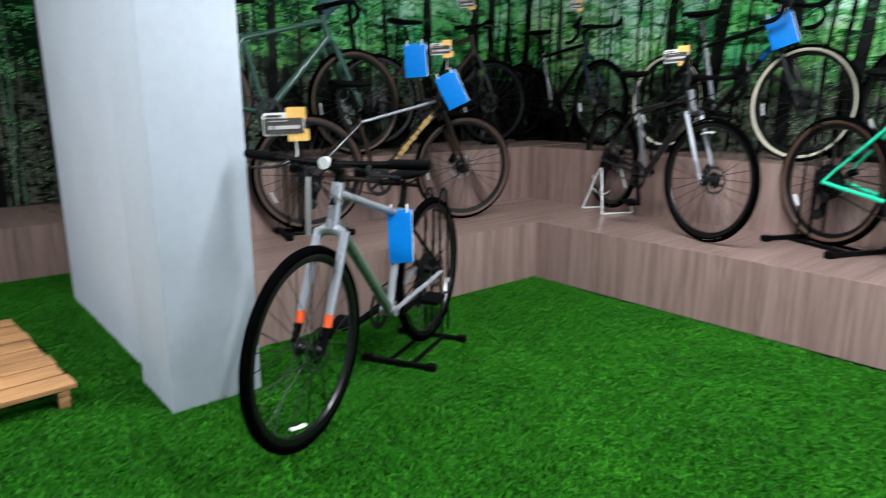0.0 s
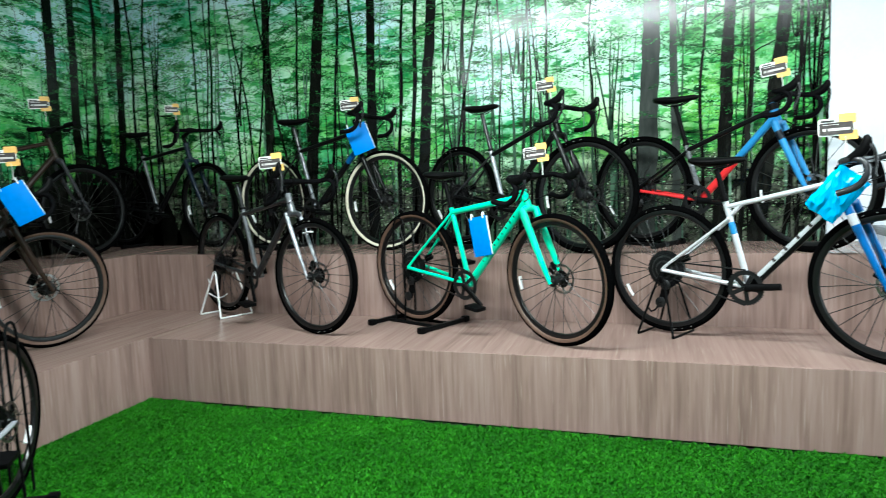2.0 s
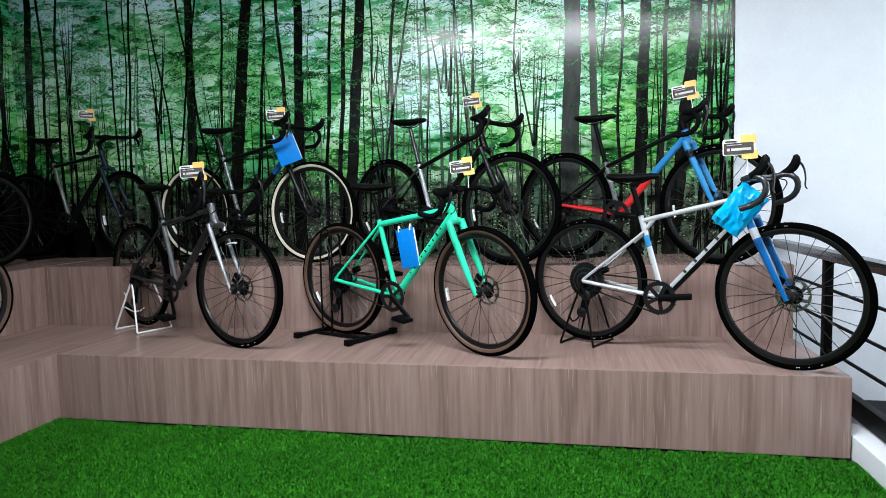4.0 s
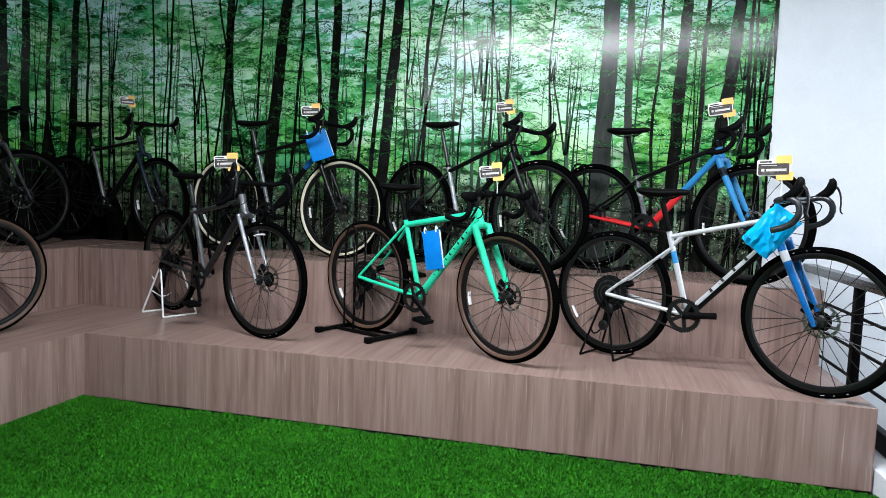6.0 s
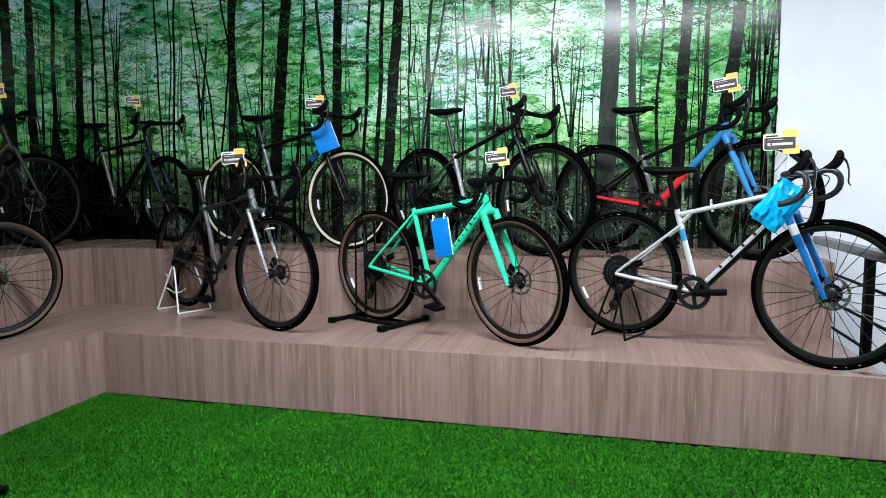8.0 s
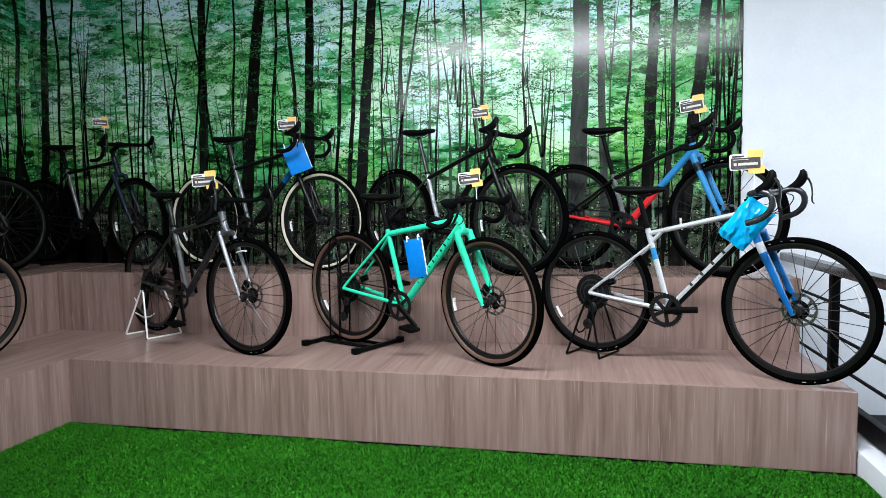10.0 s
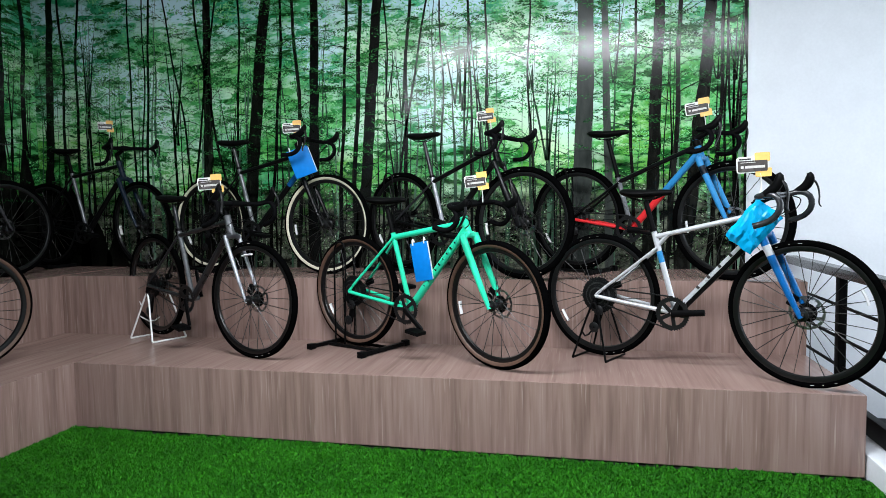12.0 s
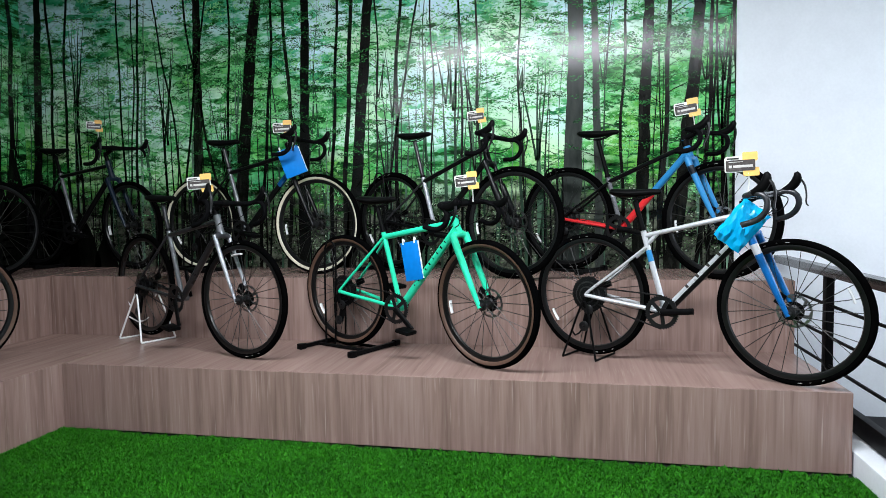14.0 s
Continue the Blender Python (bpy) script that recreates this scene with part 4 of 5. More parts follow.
    for s in (-1, 1):
        st = [seat - su * g("stay_drop", 0.03) + Vector((0, s * 0.016, 0)), (seat - su * g("stay_drop", 0.03)).lerp(ra, 0.45) + Vector((0, s * 0.040, 0)), ra + Vector((0.012, s * 0.062, 0.02)), ra + Vector((0, s * 0.062, 0))]
        part("seat_stay", tube_mesh(st, [0.008, 0.0085, 0.008, 0.010], 8, smooth=1), tone("stay"), frame_ob)
        ch = [bb + Vector((0, s * 0.028, 0)), bb.lerp(ra, 0.35) + Vector((0, s * 0.034, 0)), bb.lerp(ra, 0.75) + Vector((0, s * 0.058, 0)), ra + Vector((0, s * 0.062, 0))]
        part("chain_stay", tube_mesh(ch, [0.0125, 0.011, 0.0105, 0.011], 10, smooth=1), tone("chain_stay"), frame_ob)
    if g("brace"):
        part("brace", tube_mesh([seat - su * 0.075, seat.lerp(hu, 0.17) - Vector((0, 0, 0.016))], 0.011, 10), tone("top"), frame_ob)
    if g("marks"):
        ms = g("mark_size", 1.0)
        # lettering down the side of the down tube, as plain bars
        for k in range(g("mark_count", 5)):
            ms = g("mark_size", 1.0) * (0.7 + 0.5 * ((k * 7) % 5) / 4 if g("mark_count") else 1.0)
            p = bb.lerp(hd, 0.30 + 0.6 * k / g("mark_count", 4.8))
            side = (hd - bb).normalized()
            m = Matrix.Translation(p + Vector((-0.2, 0, 0.2)) * 0.02 * g("mark_up", 0) + Vector((0, -fat * 0.985, 0))) @ Matrix.Rotation(-math.atan2(side.z, side.x), 4, "Y")
            part("lettering_bar", box_mesh(-0.010 * ms * g("mark_slim", 1.0), -0.0016, -0.008 * ms, 0.010 * ms * g("mark_slim", 1.0), 0.0012, 0.008 * ms, 0.0, m), g("marks"), frame_ob, smooth=False)

    # fork
    bm = bmesh.new()
    sweep(bm, [crown + Vector((0, -0.052, 0)) - u * 0.012, crown + Vector((0, -0.035, 0)) + u * 0.008, crown + u * 0.014, crown + Vector((0, 0.035, 0)) + u * 0.008, crown + Vector((0, 0.052, 0)) - u * 0.012],
          [(0.014, 0.017), (0.017, 0.020), (0.019, 0.021), (0.017, 0.020), (0.014, 0.017)], 10, smooth=1, up=(0, 0, 1))
    fork = part("fork", bm, g("crown", g("fork")), bike, m=steer)
    sus = g("suspension")
    for s in (-1, 1):
        top, end = crown + Vector((0, s * 0.052, 0)), fa + Vector((0, s * 0.056, 0))
        k = g("tip_at", 0.72)
        mid = top.lerp(end, k) - nrm * 0.003 * (0 if sus else 1)
        if sus:
            part("fork_leg", tube_mesh([top + u * 0.02, mid], 0.0135, 12), M_DARKSTEEL, fork, "dark polished suspension stanchion")
            part("fork_lower", tube_mesh([top.lerp(end, 0.35), end + nrm * 0.0, end - u * 0.02], [0.0215, 0.0215, 0.014], 12), g("fork"), fork)
        elif g("tip"):
            part("fork_leg", tube_mesh([top + u * 0.01, top.lerp(mid, 0.5), mid], [0.0165, 0.0160, 0.0148], 12), g("fork"), fork)
            cut = mid.lerp(end, g("tip_len", 1.0))
            part("fork_tip", tube_mesh([mid, cut], [0.0152, 0.0140], 12), g("tip"), fork, g("tip_label", ""))
            part("dropout", tube_mesh([cut, end - u * 0.012], [0.015, 0.010], 10), M_BLACK_METAL, fork)
        elif g("band"):
            a, b = top.lerp(mid, 0.16), top.lerp(mid, 0.34)
            part("fork_leg", tube_mesh([top + u * 0.012, a], [0.0195, 0.0195], 12), g("fork"), fork)
            part("fork_band", tube_mesh([a, b], [0.0195, 0.019], 12), g("band"), fork, g("band_label", "pale painted band"))
            part("fork_leg", tube_mesh([b, mid, end - u * 0.012], [0.019, 0.016, 0.011], 12), g("fork"), fork)
        else:
            part("fork_leg", tube_mesh([top + u * 0.012, top.lerp(mid, 0.5), mid, end - u * 0.012], [g("leg_r", 1.0) * v for v in (0.018, 0.0175, 0.0145, 0.010)], 12), g("fork"), fork)
    bm = box_mesh(-0.02, -0.011, -0.03, 0.02, 0.011, 0.03, 0.006, Matrix.Translation(fa + Vector((-0.062, 0.045, 0.052))) @ Matrix.Rotation(0.5, 4, "Y"))
    part("brake_caliper", bm, M_PLASTIC, fork)

    # wheels
    wheel("front_wheel", bike, steer @ Matrix.Translation(fa), rt, wall, False, 0.1, g("reflector", 3.3), g("tyre_mark", False))
    wheel("rear_wheel", bike, Matrix.Translation(ra), rt, wall, True, 0.23, g("rear_reflector", 3.7), g("tyre_mark", False), g("cogs", 0.084))

    # cockpit
    sp = ht + u * g("spacers", 0.030)
    bm = bmesh.new()
    sweep(bm, [ht + u * 0.003, sp + u * 0.022], 0.017, 14)
    fwd = (nrm + u * 0.12).normalized()
    bar_at = sp + u * 0.012 + fwd * g("stem", 0.085)
    sweep(bm, [sp + u * 0.012, bar_at], [(0.015, 0.019), (0.015, 0.017)], 10)
    sweep(bm, [bar_at + Vector((0, -0.024, 0)), bar_at + Vector((0, 0.024, 0))], 0.021, 14)
    part("stem", bm, g("stem_paint", M_PLASTIC), bike, m=steer)
    bm_m = steer @ Matrix.Translation(bar_at)
    if g("bars", "drop") == "drop":
        tilt = Matrix.Rotation(radians(g("bar_tilt", -12)), 4, "Y")
        bars = part("handlebar", bar_mesh_drop(), g("tape", M_BARTAPE), bike, g("tape_label", "drop handlebar wrapped in black tape"), m=bm_m @ tilt)
        for s in (-1, 1):
            part("brake_hood", hood_mesh(s), M_PLASTIC, bars)
            part("brake_lever", lever_mesh(s), M_DARKSTEEL, bars)
            tip = tilt.inverted() @ (ht - u * 0.06 - bar_at + Vector((0, s * 0.018, 0)))
            part("cable", tube_mesh([(0.03, s * 0.19, -0.012), (0.10, s * 0.11, -0.04), (0.06, s * 0.05, -0.10), tip], 0.0026, 6, smooth=2), M_PLASTIC, bars)
    else:
        bw = g("bar_width", 0.33)
        bars = part("handlebar", tube_mesh([(-0.035, -bw, 0.012), (-0.005, -0.09, 0.002), (0, 0, 0), (-0.005, 0.09, 0.002), (-0.035, bw, 0.012)], 0.0125, 12, smooth=1), M_PLASTIC, bike, "flat black handlebar", m=bm_m)
        for s in (-1, 1):
            part("grip", tube_mesh([(-0.022, s * (bw - 0.13), 0.009), (-0.032, s * (bw - 0.02), 0.0115), (-0.036, s * (bw + 0.008), 0.013)], [0.0165, 0.0175, 0.0155], 12), M_BARTAPE, bars)
            part("brake_lever", tube_mesh([(0.004, s * 0.155, 0.0), (0.03, s * 0.165, -0.012), (0.042, s * 0.21, -0.02), (0.035, s * 0.28, -0.024)], [(0.010, 0.008), (0.009, 0.006), (0.008, 0.005), (0.006, 0.004)], 8, smooth=1), M_DARKSTEEL, bars)
            part("shifter", box_mesh(-0.018, -0.02, -0.034, 0.02, 0.02, -0.010, 0.006, Matrix.Translation((0.0, s * 0.125, 0.0))), M_PLASTIC, bars)
            if s < 0 and g("lamp"):
                part("bar_reflector", rounded(bmesh.new(), 0.042, 0.042, 0.0208, 0.016, Matrix.Translation((0.028, 0.0, 0.006)) @ Matrix.Rotation(math.pi / 2, 4, "Z")), M_REFLECT, bars, "round clear bar reflector")
            tip = ht - u * 0.06 - bar_at + Vector((0, s * 0.02, 0))
            part("cable", tube_mesh([(0.02, s * 0.13, -0.006), (0.085, s * 0.06, 0.012), (0.07, s * -0.01, -0.05), tip], 0.0026, 6, smooth=2), M_PLASTIC, bars)

    # seat
    part("seat_post", tube_mesh([seat - su * 0.01, clamp], 0.0138, 12), g("post", M_PLASTIC), bike)
    part("seat_clamp", tube_mesh([seat + su * 0.004, seat + su * 0.018], 0.0195, 12), M_PLASTIC, bike)
    part("saddle", saddle_mesh(), M_SADDLE, bike, "slim black saddle", m=Matrix.Translation(clamp + Vector((0.0, 0, 0.055))))

    # drive, on the right side
    ca = radians(g("crank", -5))
    bm = bmesh.new()
    lathe(bm, [(0.064, -0.046), (0.086, -0.046), (0.086, -0.049), (0.064, -0.049)], 40)
    for k in range(40):
        a = 2 * math.pi * k / 40
        m = Matrix.Rotation(a, 4, "Y")
        box(bm, 0.084, -0.0488, -0.0026, 0.0905, -0.0462, 0.0026, 0, m)
    for k in range(5):
        m = Matrix.Rotation(2 * math.pi * k / 5 + ca, 4, "Y")
        box(bm, 0.01, -0.0505, -0.010, 0.068, -0.046, 0.010, 0, m)
    crank = part("crankset", bm, M_DARKSTEEL, bike, m=Matrix.Translation(bb))
    for s, a in ((-1, ca), (1, ca + math.pi)):
        c, sn = math.cos(a), math.sin(a)
        part("crank_arm", tube_mesh([(0, s * 0.056, 0), (0.06 * c, s * 0.060, 0.06 * sn), (0.172 * c, s * 0.068, 0.172 * sn)], [(0.021, 0.010), (0.0165, 0.009), (0.0165, 0.009)], 10, up=(0, 1, 0)), M_PLASTIC, crank)
        if g("pedals", True):
            m = Matrix.Translation((0.172 * c, s * 0.125, 0.172 * sn)) @ Matrix.Rotation(radians(g("pedal_tilt", 8)), 4, "Y")
            bm = box_mesh(-0.046, -0.042, -0.011, 0.046, 0.042, 0.011, 0.006, m)
            sweep(bm, [(0.172 * c, s * 0.070, 0.172 * sn), (0.172 * c, s * 0.10, 0.172 * sn)], 0.007, 8)
            part("pedal", bm, M_PLASTIC, crank)
    bm = bmesh.new()
    for sg, r0, r1 in ((1, 0.088, 0.046), (-1, 0.088, 0.036)):
        pts = [bb + Vector((0.03 * sg * 0, -0.0475, sg * r0)), ra + Vector((0.004, -0.0385, sg * r1))]
        sweep(bm, pts, [(0.0022, 0.0045)] * 2, 6)
    part("chain", bm, M_DARKSTEEL, bike)
    dp = ra + Vector((0.0, -0.055, -0.02))
    bm = bmesh.new()
    sweep(bm, [ra + Vector((0.0, -0.062, -0.01)), dp + Vector((-0.012, -0.008, -0.035)), dp + Vector((0.02, 0.0, -0.06))], [(0.010, 0.012), (0.013, 0.017), (0.010, 0.013)], 8, smooth=1)
    sweep(bm, [dp + Vector((0.02, 0.008, -0.055)), dp + Vector((-0.01, 0.010, -0.165))], [(0.009, 0.027), (0.009, 0.023)], 8)
    mech = part("rear_derailleur", bm, M_PLASTIC, bike)
    for px, pz in ((0.018, -0.060), (-0.008, -0.158)):
        bm = bmesh.new()
        lathe(bm, [(0.006, -0.010), (0.024, -0.009), (0.029, -0.0065), (0.029, -0.0035), (0.024, -0.001), (0.006, 0.0)], 14)
        part("pulley_wheel", bm, M_DARKSTEEL, mech, m=Matrix.Translation(dp + Vector((px, -0.004, pz))))
    bm = box_mesh(-0.028, -0.011, -0.018, 0.028, 0.011, 0.018, 0.006, Matrix.Translation(ra + Vector((0.075, 0.045, 0.055))) @ Matrix.Rotation(-0.4, 4, "Y"))
    part("brake_caliper", bm, M_PLASTIC, bike)
    return bike


ROW = "display bicycles"
BIKES = {}
BIKES["gray"] = bicycle("charcoal gravel bicycle with silver fork on the low platform", (0.996, 0.272), (0.043, 0.713), H1, dict(
    wheelbase=1.048, lift=0.03, roll=1.2, bb=0.295, bb_x=0.434,
    frame=P_CHARCOAL, seat=P_PEWTER, head=P_PEWTER, fork=P_SILVER, crown=P_GRAPHITE, stay=P_CHARCOAL, chain_stay=P_CHARCOAL, bars="drop", saddle=0.94, steer=7, seat_tube=0.44, crank=-70, reflector=1.75,
    post=P_CHARCOAL, head_top=0.525, leg_r=0.70, tyre_mark=True), ROW)
BIKES["green"] = bicycle("mint green steel bicycle with tan-wall tyres on the low platform", (2.435, 0.221), (1.501, 0.642), H1, dict(
    wheelbase=1.025, bb=0.276, bb_x=0.438,
    top_r=0.0172, down_r=0.0222, leg_r=1.12, frame=P_MINT, fork=P_MINT, wall=M_TAN, tyre=0.0225, saddle=0.917, head_top=0.503, seat_tube=0.453, crank=-38, steer=-8, cogs=0.098, marks=M_PLASTIC, mark_size=0.95, mark_slim=0.4, mark_count=9, bar_tilt=22), ROW)
BIKES["white"] = bicycle("silver-white bicycle with blue fork and black tyres on the low platform", (3.887, 0.106), (2.983, 0.594), H1, dict(
    wheelbase=1.027, bb=0.290, bb_x=0.429,
    tape=M_FILMTAPE, tape_label="drop handlebar still wrapped in clear film", cogs=0.104, stay_drop=0.085, frame=P_PALE, fork=P_BLUE, crown=P_BLUE, band=P_PALE, down2=P_BLACK, split=0.12, saddle=0.929, head_top=0.535, brace=True, seat_tube=0.437, crank=8, pedals=False, tyre=0.0165, top_r=0.0128, down_r=0.0182,
    marks=M_GREYPRINT, mark_size=1.1, mark_slim=0.62, mark_up=1.3, seat_band=P_SKY, under=P_BLACK, tyre_mark=True, stem=0.080, spacers=0.012, steer=-6, head=P_BLUE, reflector=0.4), ROW)
BIKES["navy"] = bicycle("black and navy road bicycle on the upper tier by the corner", (-0.514, 1.329), (-1.506, 1.444), H2, dict(
    frame=P_BLACK, fork=P_NAVY, head=P_NAVY, seat=P_PEWTER, saddle=0.963, steer=-9, bar_tilt=6, head_top=0.545, seat_tube=0.503, wheelbase=0.998, stem=0.11, spacers=0.05), ROW)
BIKES["cream"] = bicycle("black bicycle with cream-wall tyres on the upper tier", (1.146, 1.052), (0.118, 1.274), H2, dict(
    frame=P_BLACK, fork=P_BLACK, wall=M_CREAM, tyre=0.021, down=P_BLUE, down2=P_BLACK, split=0.72, seat=P_PEWTER, post=P_CHARCOAL, saddle=0.952, steer=2, bar_tilt=6, head_top=0.56, seat_tube=0.48, wheelbase=1.051), ROW)
BIKES["black"] = bicycle("black gravel bicycle with short suspension fork on the upper tier", (2.521, 0.815), (1.623, 1.31), H2, dict(
    wheelbase=1.029, bb=0.272, bb_x=0.403,
    frame=P_BLACK, fork=P_BLACK, suspension=True, tyre=0.0195, seat=P_SILVER, post=P_CHARCOAL, saddle=0.946, head_top=0.541, seat_tube=0.384, stay=P_CHARCOAL, leg_r=1.3, tyre_mark=True, stem=0.066, spacers=0.0, steer=5, bar_tilt=8), ROW)
BIKES["blue"] = bicycle("bicycle with blue fork and red chainstays on the upper tier", (3.719, 0.83), (2.847, 1.31), H2, dict(
    wheelbase=0.998, bb=0.285, bb_x=0.395,
    frame=P_BLACK, fork=P_SKY, head=P_SKY, down=P_SKY, down2=P_RED, split=0.48, down2_label="red lower half of the down tube", chain_stay=P_RED, stay=P_BLACK, seat=P_PEWTER, seat_band=P_SILVER, seat_band_label="silver painted band", band=P_NAVY, band_label="navy painted band", tyre=0.0195,
    saddle=0.912, head_top=0.512, seat_tube=0.34, tyre_mark=True, down_r=0.021, stem=0.092, spacers=0.0, leg_r=1.25, headset=0.062, steer=-3, bar_tilt=8), ROW)
BIKES["brown"] = bicycle("dark brown bicycle with gold down tube on the side platform", (-0.425, -0.285), (-0.665, -1.305), H1, dict(
    frame=P_BROWN, top=P_SILVER, top_r=0.010, marks=P_GOLD, mark_size=1.8, mark_count=9, fork=P_BROWN, wall=M_TAN, tyre=0.021, saddle=0.88, steer=-6, seat_tube=0.40, head_top=0.50), ROW)
BIKES["olive"] = bicycle("sage green bicycle with tan-wall tyres on the upper side tier", (-0.95, -0.78), (-1.015, -1.82), H2, dict(
    frame=P_SAGE, fork=P_SAGE, wall=M_TAN, tyre=0.021, saddle=0.93, head_top=0.575, seat_tube=0.47, stem=0.045), ROW)
BIKES["dark"] = bicycle("dark brown bicycle with graphite fork on the upper side tier", (-1.15, 0.70), (-1.37, -0.31), H2, dict(
    frame=P_BROWN, fork=P_GRAPHITE, leg_r=0.72, saddle=0.945, bars="flat", head_top=0.565, seat_tube=0.47, bar_width=0.29), ROW)
BIKES["grey_orange"] = bicycle("silver city bicycle with orange fork tips standing on the turf", (0.923, -2.216), (0.450, -1.300), 0.0, dict(
    roll=-1,
    frame=P_OLIVE, head=P_SILVER, fork=P_SILVER, tip=P_ORANGE, tip_at=0.70, tip_len=0.35, tip_label="orange fork band", top=P_SILVER, seat=P_SILVER, chain_stay=P_SILVER, stay=P_BLACK, bars="flat",
    saddle=0.85, head_top=0.565, seat_tube=0.43, bar_width=0.345, spacers=0.030, steer=1, reflector=5.0, lamp=True, badge=True, wheelbase=1.032, lift=0.02), ROW)

# ---- stands ----
def on_bike(key, x, y=0.0, z=0.0):
    return BIKES[key].matrix_basis @ Vector((x, y, z))


def heading(key):
    v = BIKES[key].matrix_basis.to_3x3() @ Vector((1, 0, 0))
    return math.degrees(math.atan2(v.y, v.x))


def floor_stand(key, z0, height=0.62, back=-0.20, fore=0.17, half=0.17):
    """A black display stand: two cross bars with end caps, a spine, and two tall hoops that hold the rear wheel."""
    p = on_bike(key, 0.02)
    st = empty("floor_stand", pose(p.x, p.y, z0, 0, 0, heading(key)), "black steel floor stand holding a rear wheel", "bicycle stand", "floor stands")
    bm = bmesh.new()
    sweep(bm, [(back, 0.055, 0.012), (fore, 0.055, 0.012)], 0.010, 8)
    sweep(bm, [(back, -0.055, 0.012), (fore, -0.055, 0.012)], 0.010, 8)
    part("spine", bm, M_BLACK_METAL, st)
    for bx in (back, fore):
        c = part("cross_bar", box_mesh(bx - 0.013, -half, 0.004, bx + 0.013, half, 0.028, 0.003), M_BLACK_METAL, st)
        for s in (-1, 1):
            part("end_cap", box_mesh(bx - 0.02, s * (half + 0.008) - 0.022, 0.0, bx + 0.02, s * (half + 0.008) + 0.022, 0.036, 0.006), M_PLASTIC, c)
    for s in (-1, 1):
        hoop = [(-0.16, s * 0.045, 0.02), (-0.165, s * 0.040, 0.30), (-0.165, s * 0.036, height - 0.05), (-0.14, s * 0.036, height), (-0.09, s * 0.036, height), (-0.065, s * 0.036, height - 0.05),
                (-0.07, s * 0.040, 0.30), (-0.08, s * 0.045, 0.02)]
        part("hoop", tube_mesh(hoop, 0.006, 8, smooth=1), M_BLACK_METAL, st)
    return st


for key, z0, h in (("green", H1, 0.66), ("black", H2, 0.70), ("blue", H2, 0.70), ("brown", H1, 0.55), ("olive", H2, 0.6), ("dark", H2, 0.6), ("navy", H2, 0.6), ("cream", H2, 0.6), ("grey_orange", 0.0, 0.74)):
    span = {"green": (-0.22, 0.21, 0.19), "grey_orange": (-0.06, 0.32, 0.15)}.get(key, (-0.20, 0.17, 0.17))
    floor_stand(key, z0, h, *span)


def wire_stand(key, z0, mats, label, back):
    """A bent-wire stand: splayed legs on both sides of the rear axle, joined by floor loops."""
    p = on_bike(key, 0.0)
    st = empty("wire_stand", pose(p.x, p.y, z0, 0, 0, heading(key)), label, "bicycle stand", "wire stands")
    for s in (-1, 1):
        legs = [(-0.15 * back, s * 0.12, 0.010), (-0.02, s * 0.075, 0.30), (0.0, s * 0.072, 0.325), (0.02, s * 0.075, 0.30), (0.13 * back, s * 0.12, 0.010)]
        part("leg", tube_mesh(legs, 0.0062, 8, smooth=1), mats, st)
    part("floor_loop", tube_mesh([(-0.15 * back, -0.12, 0.007), (-0.15 * back, 0.12, 0.007)], 0.0062, 8), mats, st)
    part("floor_loop", tube_mesh([(0.13 * back, -0.12, 0.007), (0.13 * back, 0.12, 0.007)], 0.0062, 8), mats, st)
    part("cradle", tube_mesh([(-0.07, -0.09, 0.16), (-0.09, 0.0, 0.10), (-0.07, 0.09, 0.16)], 0.005, 8, smooth=1), mats, st)
    return st


wire_stand("gray", H1, M_WHITEPAINT, "white bent-wire stand under a rear wheel", 1.0)
wire_stand("white", H1, M_BLACK_METAL, "black bent-wire stand under a rear wheel", 0.72)

# ---- price tags and booklets ----
def price_tag(p, rz, roll, size, clip):
    """A white card with a grey price panel and an amber burst behind it, on a thin clip stem."""
    tag = empty("price_tag", pose(*p, 0, roll, rz) @ Matrix.Diagonal((size, size, size, 1)), "white price card with amber burst clipped to a handlebar", "price tag", "price tags")
    part("card", rounded(bmesh.new(), 0.130, 0.072, 0.010, 0.002), M_PAPERWHITE, tag)
    part("price_panel", rounded(bmesh.new(), 0.121, 0.049, 0.005, 0.001, Matrix.Translation((0, -0.0034, -0.006))), M_PANEL, tag)
    for k, (bx, bz, bw, bh) in enumerate(((-0.018, 0.010, 0.060, 0.0025), (-0.042, -0.010, 0.012, 0.012), (0.010, -0.010, 0.080, 0.011))):
        part("print_bar", box_mesh(bx - bw / 2, -0.0052, bz - bh / 2, bx + bw / 2, -0.0036, bz + bh / 2), M_LIGHTPRINT, tag, smooth=False)
    part("print_bar", box_mesh(-0.055, -0.0022, 0.0225, -0.006, -0.0006, 0.029), M_GREYPRINT, tag, smooth=False)
    for bx, bz, bw, bh in ((0.040, 0.032, 0.062, 0.040), (0.044, -0.036, 0.066, 0.038)):
        part("amber_burst", rounded(bmesh.new(), bw, bh, 0.006, 0.0016, Matrix.Translation((bx, -0.0018, bz))), M_YELLOW, tag, "amber printed burst")
    part("clip_stem", tube_mesh([(0.03, 0.004, -0.04), (0.036, 0.006, -0.075), (0.03, 0.012, -clip)], [(0.008, 0.002), (0.007, 0.002), (0.006, 0.003)], 8, smooth=1), M_PAPERWHITE, tag)
    return tag


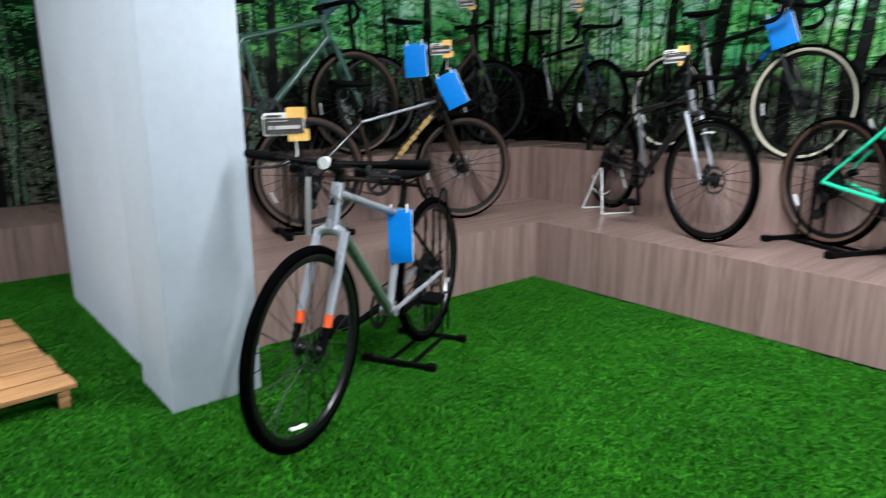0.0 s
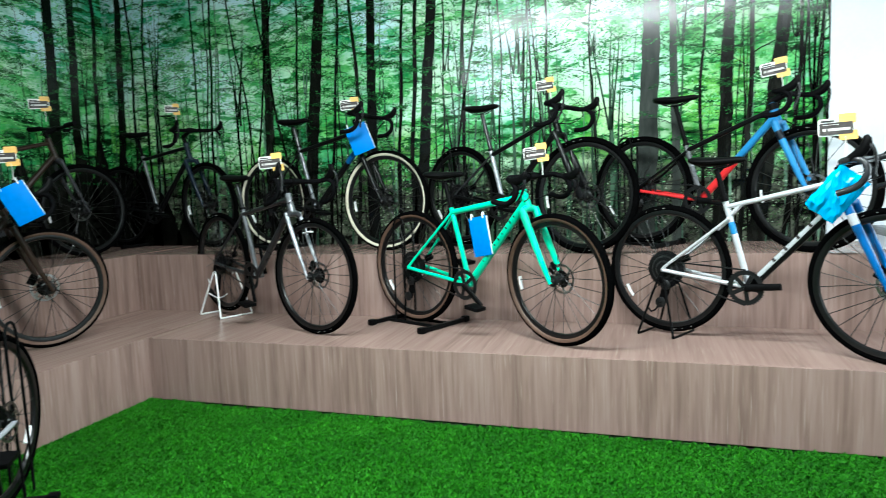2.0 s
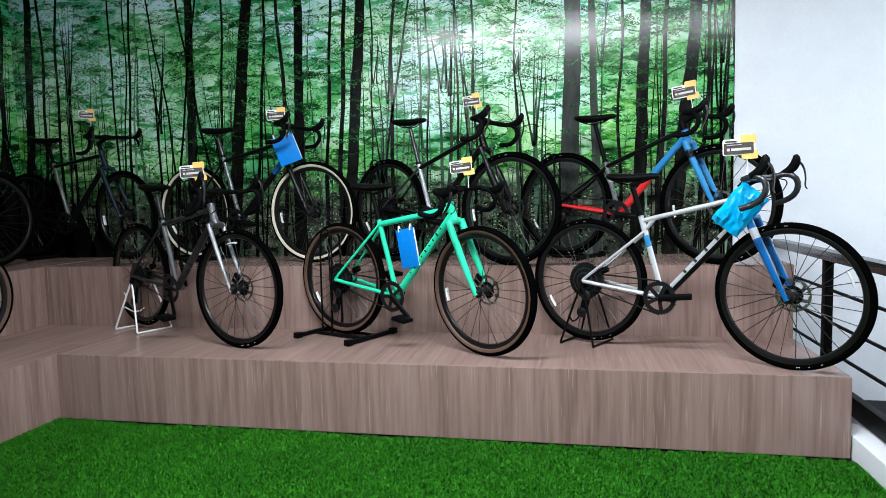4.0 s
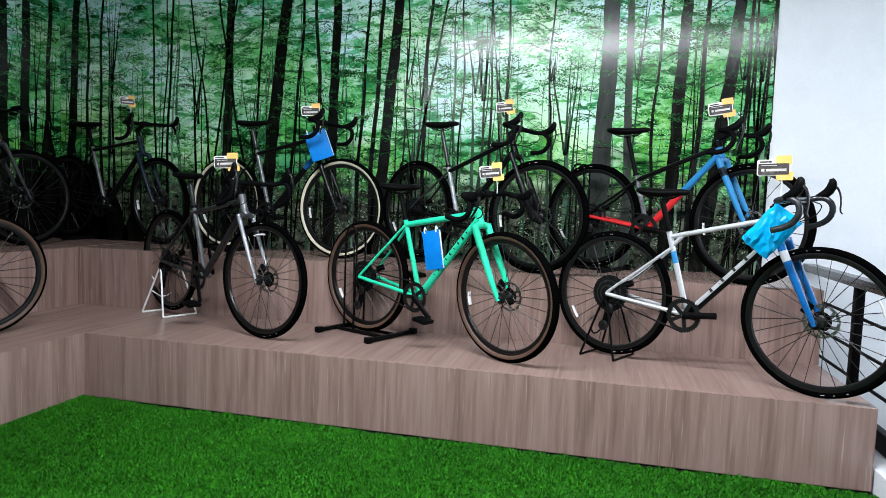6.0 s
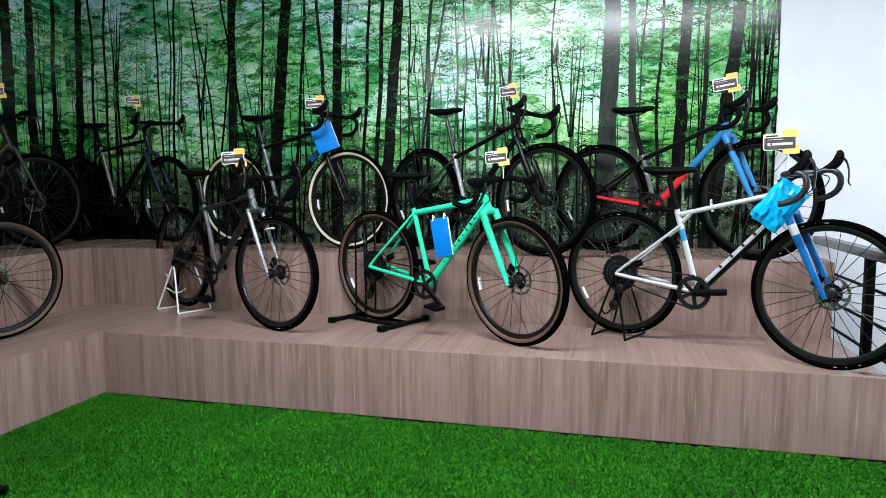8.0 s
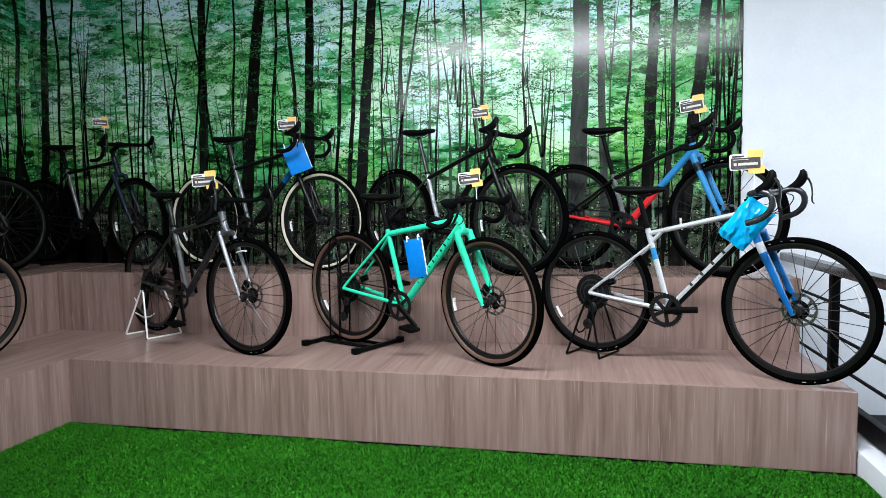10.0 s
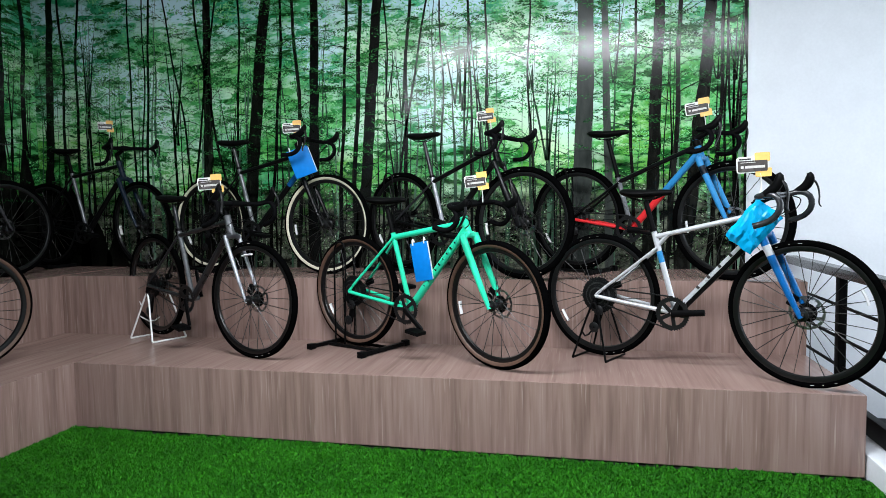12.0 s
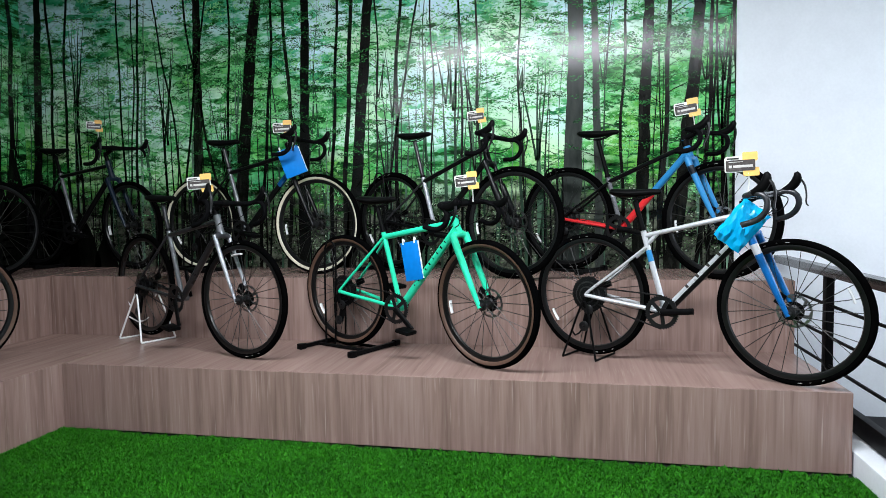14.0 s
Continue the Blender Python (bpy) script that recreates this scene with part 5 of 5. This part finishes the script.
def booklet(p, rz, roll, w, h, label="blue printed booklet hung from a bicycle frame"):
    """A blue booklet with white page edges and two tie loops."""
    bk = empty("blue_booklet", pose(*p, 0, roll, rz), label, "booklet", "blue booklets")
    part("cover", box_mesh(-w / 2, -0.006, -h, w / 2, 0.006, 0, 0.002), M_BLUEBOOK, bk)
    part("pages", box_mesh(-w / 2 + 0.004, -0.0045, -h + 0.004, w / 2 + 0.003, 0.0045, -0.003), M_PAPERWHITE, bk)
    for s in (-1, 1):
        part("tie", tube_mesh([(s * w * 0.33, -0.008, -0.012), (s * w * 0.33, -0.006, 0.010), (s * w * 0.33, 0.004, 0.024), (s * w * 0.33, 0.010, 0.006)], 0.004, 8, smooth=1), M_PAPERWHITE, bk)
    return bk

for p, rz, roll, size in (
        ((0.729, 0.30, 1.401), 22, -4, 1.02), ((2.334, 0.22, 1.373), 8, -6, 0.88), ((3.655, 0.09, 1.413), -8, -2, 1.04), ((-0.79, 1.30, 1.922), 60, -2, 0.85),
        ((0.911, 1.05, 1.807), 20, -4, 0.96), ((2.292, 0.90, 1.808), 25, -8, 0.84), ((3.541, 0.88, 1.794), -10, -8, 1.0), ((-0.48, -0.43, 1.471), 45, -3, 1.0),
        ((-1.14, 0.393, 1.891), 45, -3, 0.95), ((-1.12, -0.957, 1.971), 45, -2, 0.95), ((0.655, -2.121, 1.070), 60, -2, 1.1)):
    price_tag(p, rz, roll, size, 0.13)

for p, rz, roll, w, h in (
        ((1.974, 0.40, 1.043), -20, -10, 0.118, 0.222), ((0.985, 0.96, 1.655), 12, -20, 0.15, 0.195),
        ((-0.50, -0.627, 1.492), 45, -4, 0.135, 0.20), ((-0.30, -0.556, 1.308), 45, -26, 0.135, 0.21), ((0.655, -1.625, 0.714), 50, -2, 0.10, 0.225)):
    booklet(p, rz, roll, w, h)


def plastic_bag(m, mats=None, label="crumpled cyan plastic film bag wrapped round a stem"):
    """A crumpled cyan film bag pulled over the stem: two puffed sheets joined round the rim."""
    bm = bmesh.new()
    rng = random.Random(8)
    n, w, h = 9, 0.140, 0.215
    grids = []
    for side in (-1, 1):
        rows = []
        for j in range(n + 1):
            row = []
            for k in range(n + 1):
                x, z = (k / n - 0.5) * w, (j / n - 0.5) * h
                edge = min(k, j, n - k, n - j) / (n / 2)
                puff = 0.020 * math.sqrt(max(0.0, edge)) + 0.014 * rng.random() + 0.022 * abs(noise.noise(Vector((x * 13 + z * 5, side * 5.3, z * 11))))
                if edge == 0:
                    puff = 0.0
                row.append(bm.verts.new((x + 0.008 * noise.noise(Vector((x * 40, 9.0, z * 40))), side * puff, z + 0.009 * noise.noise(Vector((x * 40, 2.0, z * 40))))))
            rows.append(row)
        grids.append(rows)
        for j in range(n):
            for k in range(n):
                q = (rows[j][k], rows[j][k + 1], rows[j + 1][k + 1], rows[j + 1][k])
                bm.faces.new(q if side < 0 else q[::-1])
    bmesh.ops.triangulate(bm, faces=bm.faces[:], quad_method="ALTERNATE")
    bmesh.ops.remove_doubles(bm, verts=bm.verts, dist=0.0005)
    ob = part("plastic_bag", bm, mats or M_BLUEBAG, m=m, smooth=False)
    return tagged(ob, label, "plastic bag")


plastic_bag(pose(3.672, 0.125, 1.126, 0, 38, -12) @ Matrix.Diagonal((1.03, 1.0, 1.03, 1)))

M_PALEFILM = material("pale_blue_plastic_film", (0.05, 0.10, 0.125), 0.2, vary=0.25, scale=40, bump=0.3, spec=0.5)
plastic_bag(pose(-1.075, -0.865, 1.765, 0, 50, 60) @ Matrix.Diagonal((0.75, 0.7, 0.75, 1)), M_PALEFILM, "pale blue clear plastic wrap round a handlebar")

strip = empty("paper_tag", pose(0.845, -2.148, 0.705, 0, 2, 50), "pale grey paper strip tied to a handlebar", "paper tag")
part("strip", box_mesh(-0.009, -0.0008, 0, 0.009, 0.0008, 0.20, 0.0003), material("pale_grey_paper", (0.26, 0.26, 0.25), 0.6, vary=0.08, scale=40), strip)
part("string", tube_mesh([(0, 0, 0.195), (0.004, 0.0, 0.24), (0.0, 0.01, 0.285)], 0.0012, 6), M_PLASTIC, strip)

# ---- pallet ----
pal = empty("wooden_pallet", pose(0.115, -2.765, 0, 0, 0, 4), "unpainted pine pallet of spaced planks lying on the turf", "pallet")
rng = random.Random(4)
for k in range(8):
    bx = -1.06 + k * 0.133
    lift = rng.uniform(0, 0.003)
    part("board", box_mesh(bx, -1.0 + rng.uniform(-0.01, 0.01), 0.074 + lift, bx + 0.121, 0.0 + rng.uniform(-0.012, 0.004), 0.094 + lift, 0.003), M_PINE, pal)
for by in (-0.98, -0.52, -0.065):
    part("runner", box_mesh(-1.05, by, 0.052, -0.012, by + 0.04, 0.073, 0.003), M_PINE, pal)
    for bx in (-1.05, -0.56, -0.065):
        part("block", box_mesh(bx, by, 0.0, bx + 0.05, by + 0.04, 0.051, 0.003), M_PINE, pal)
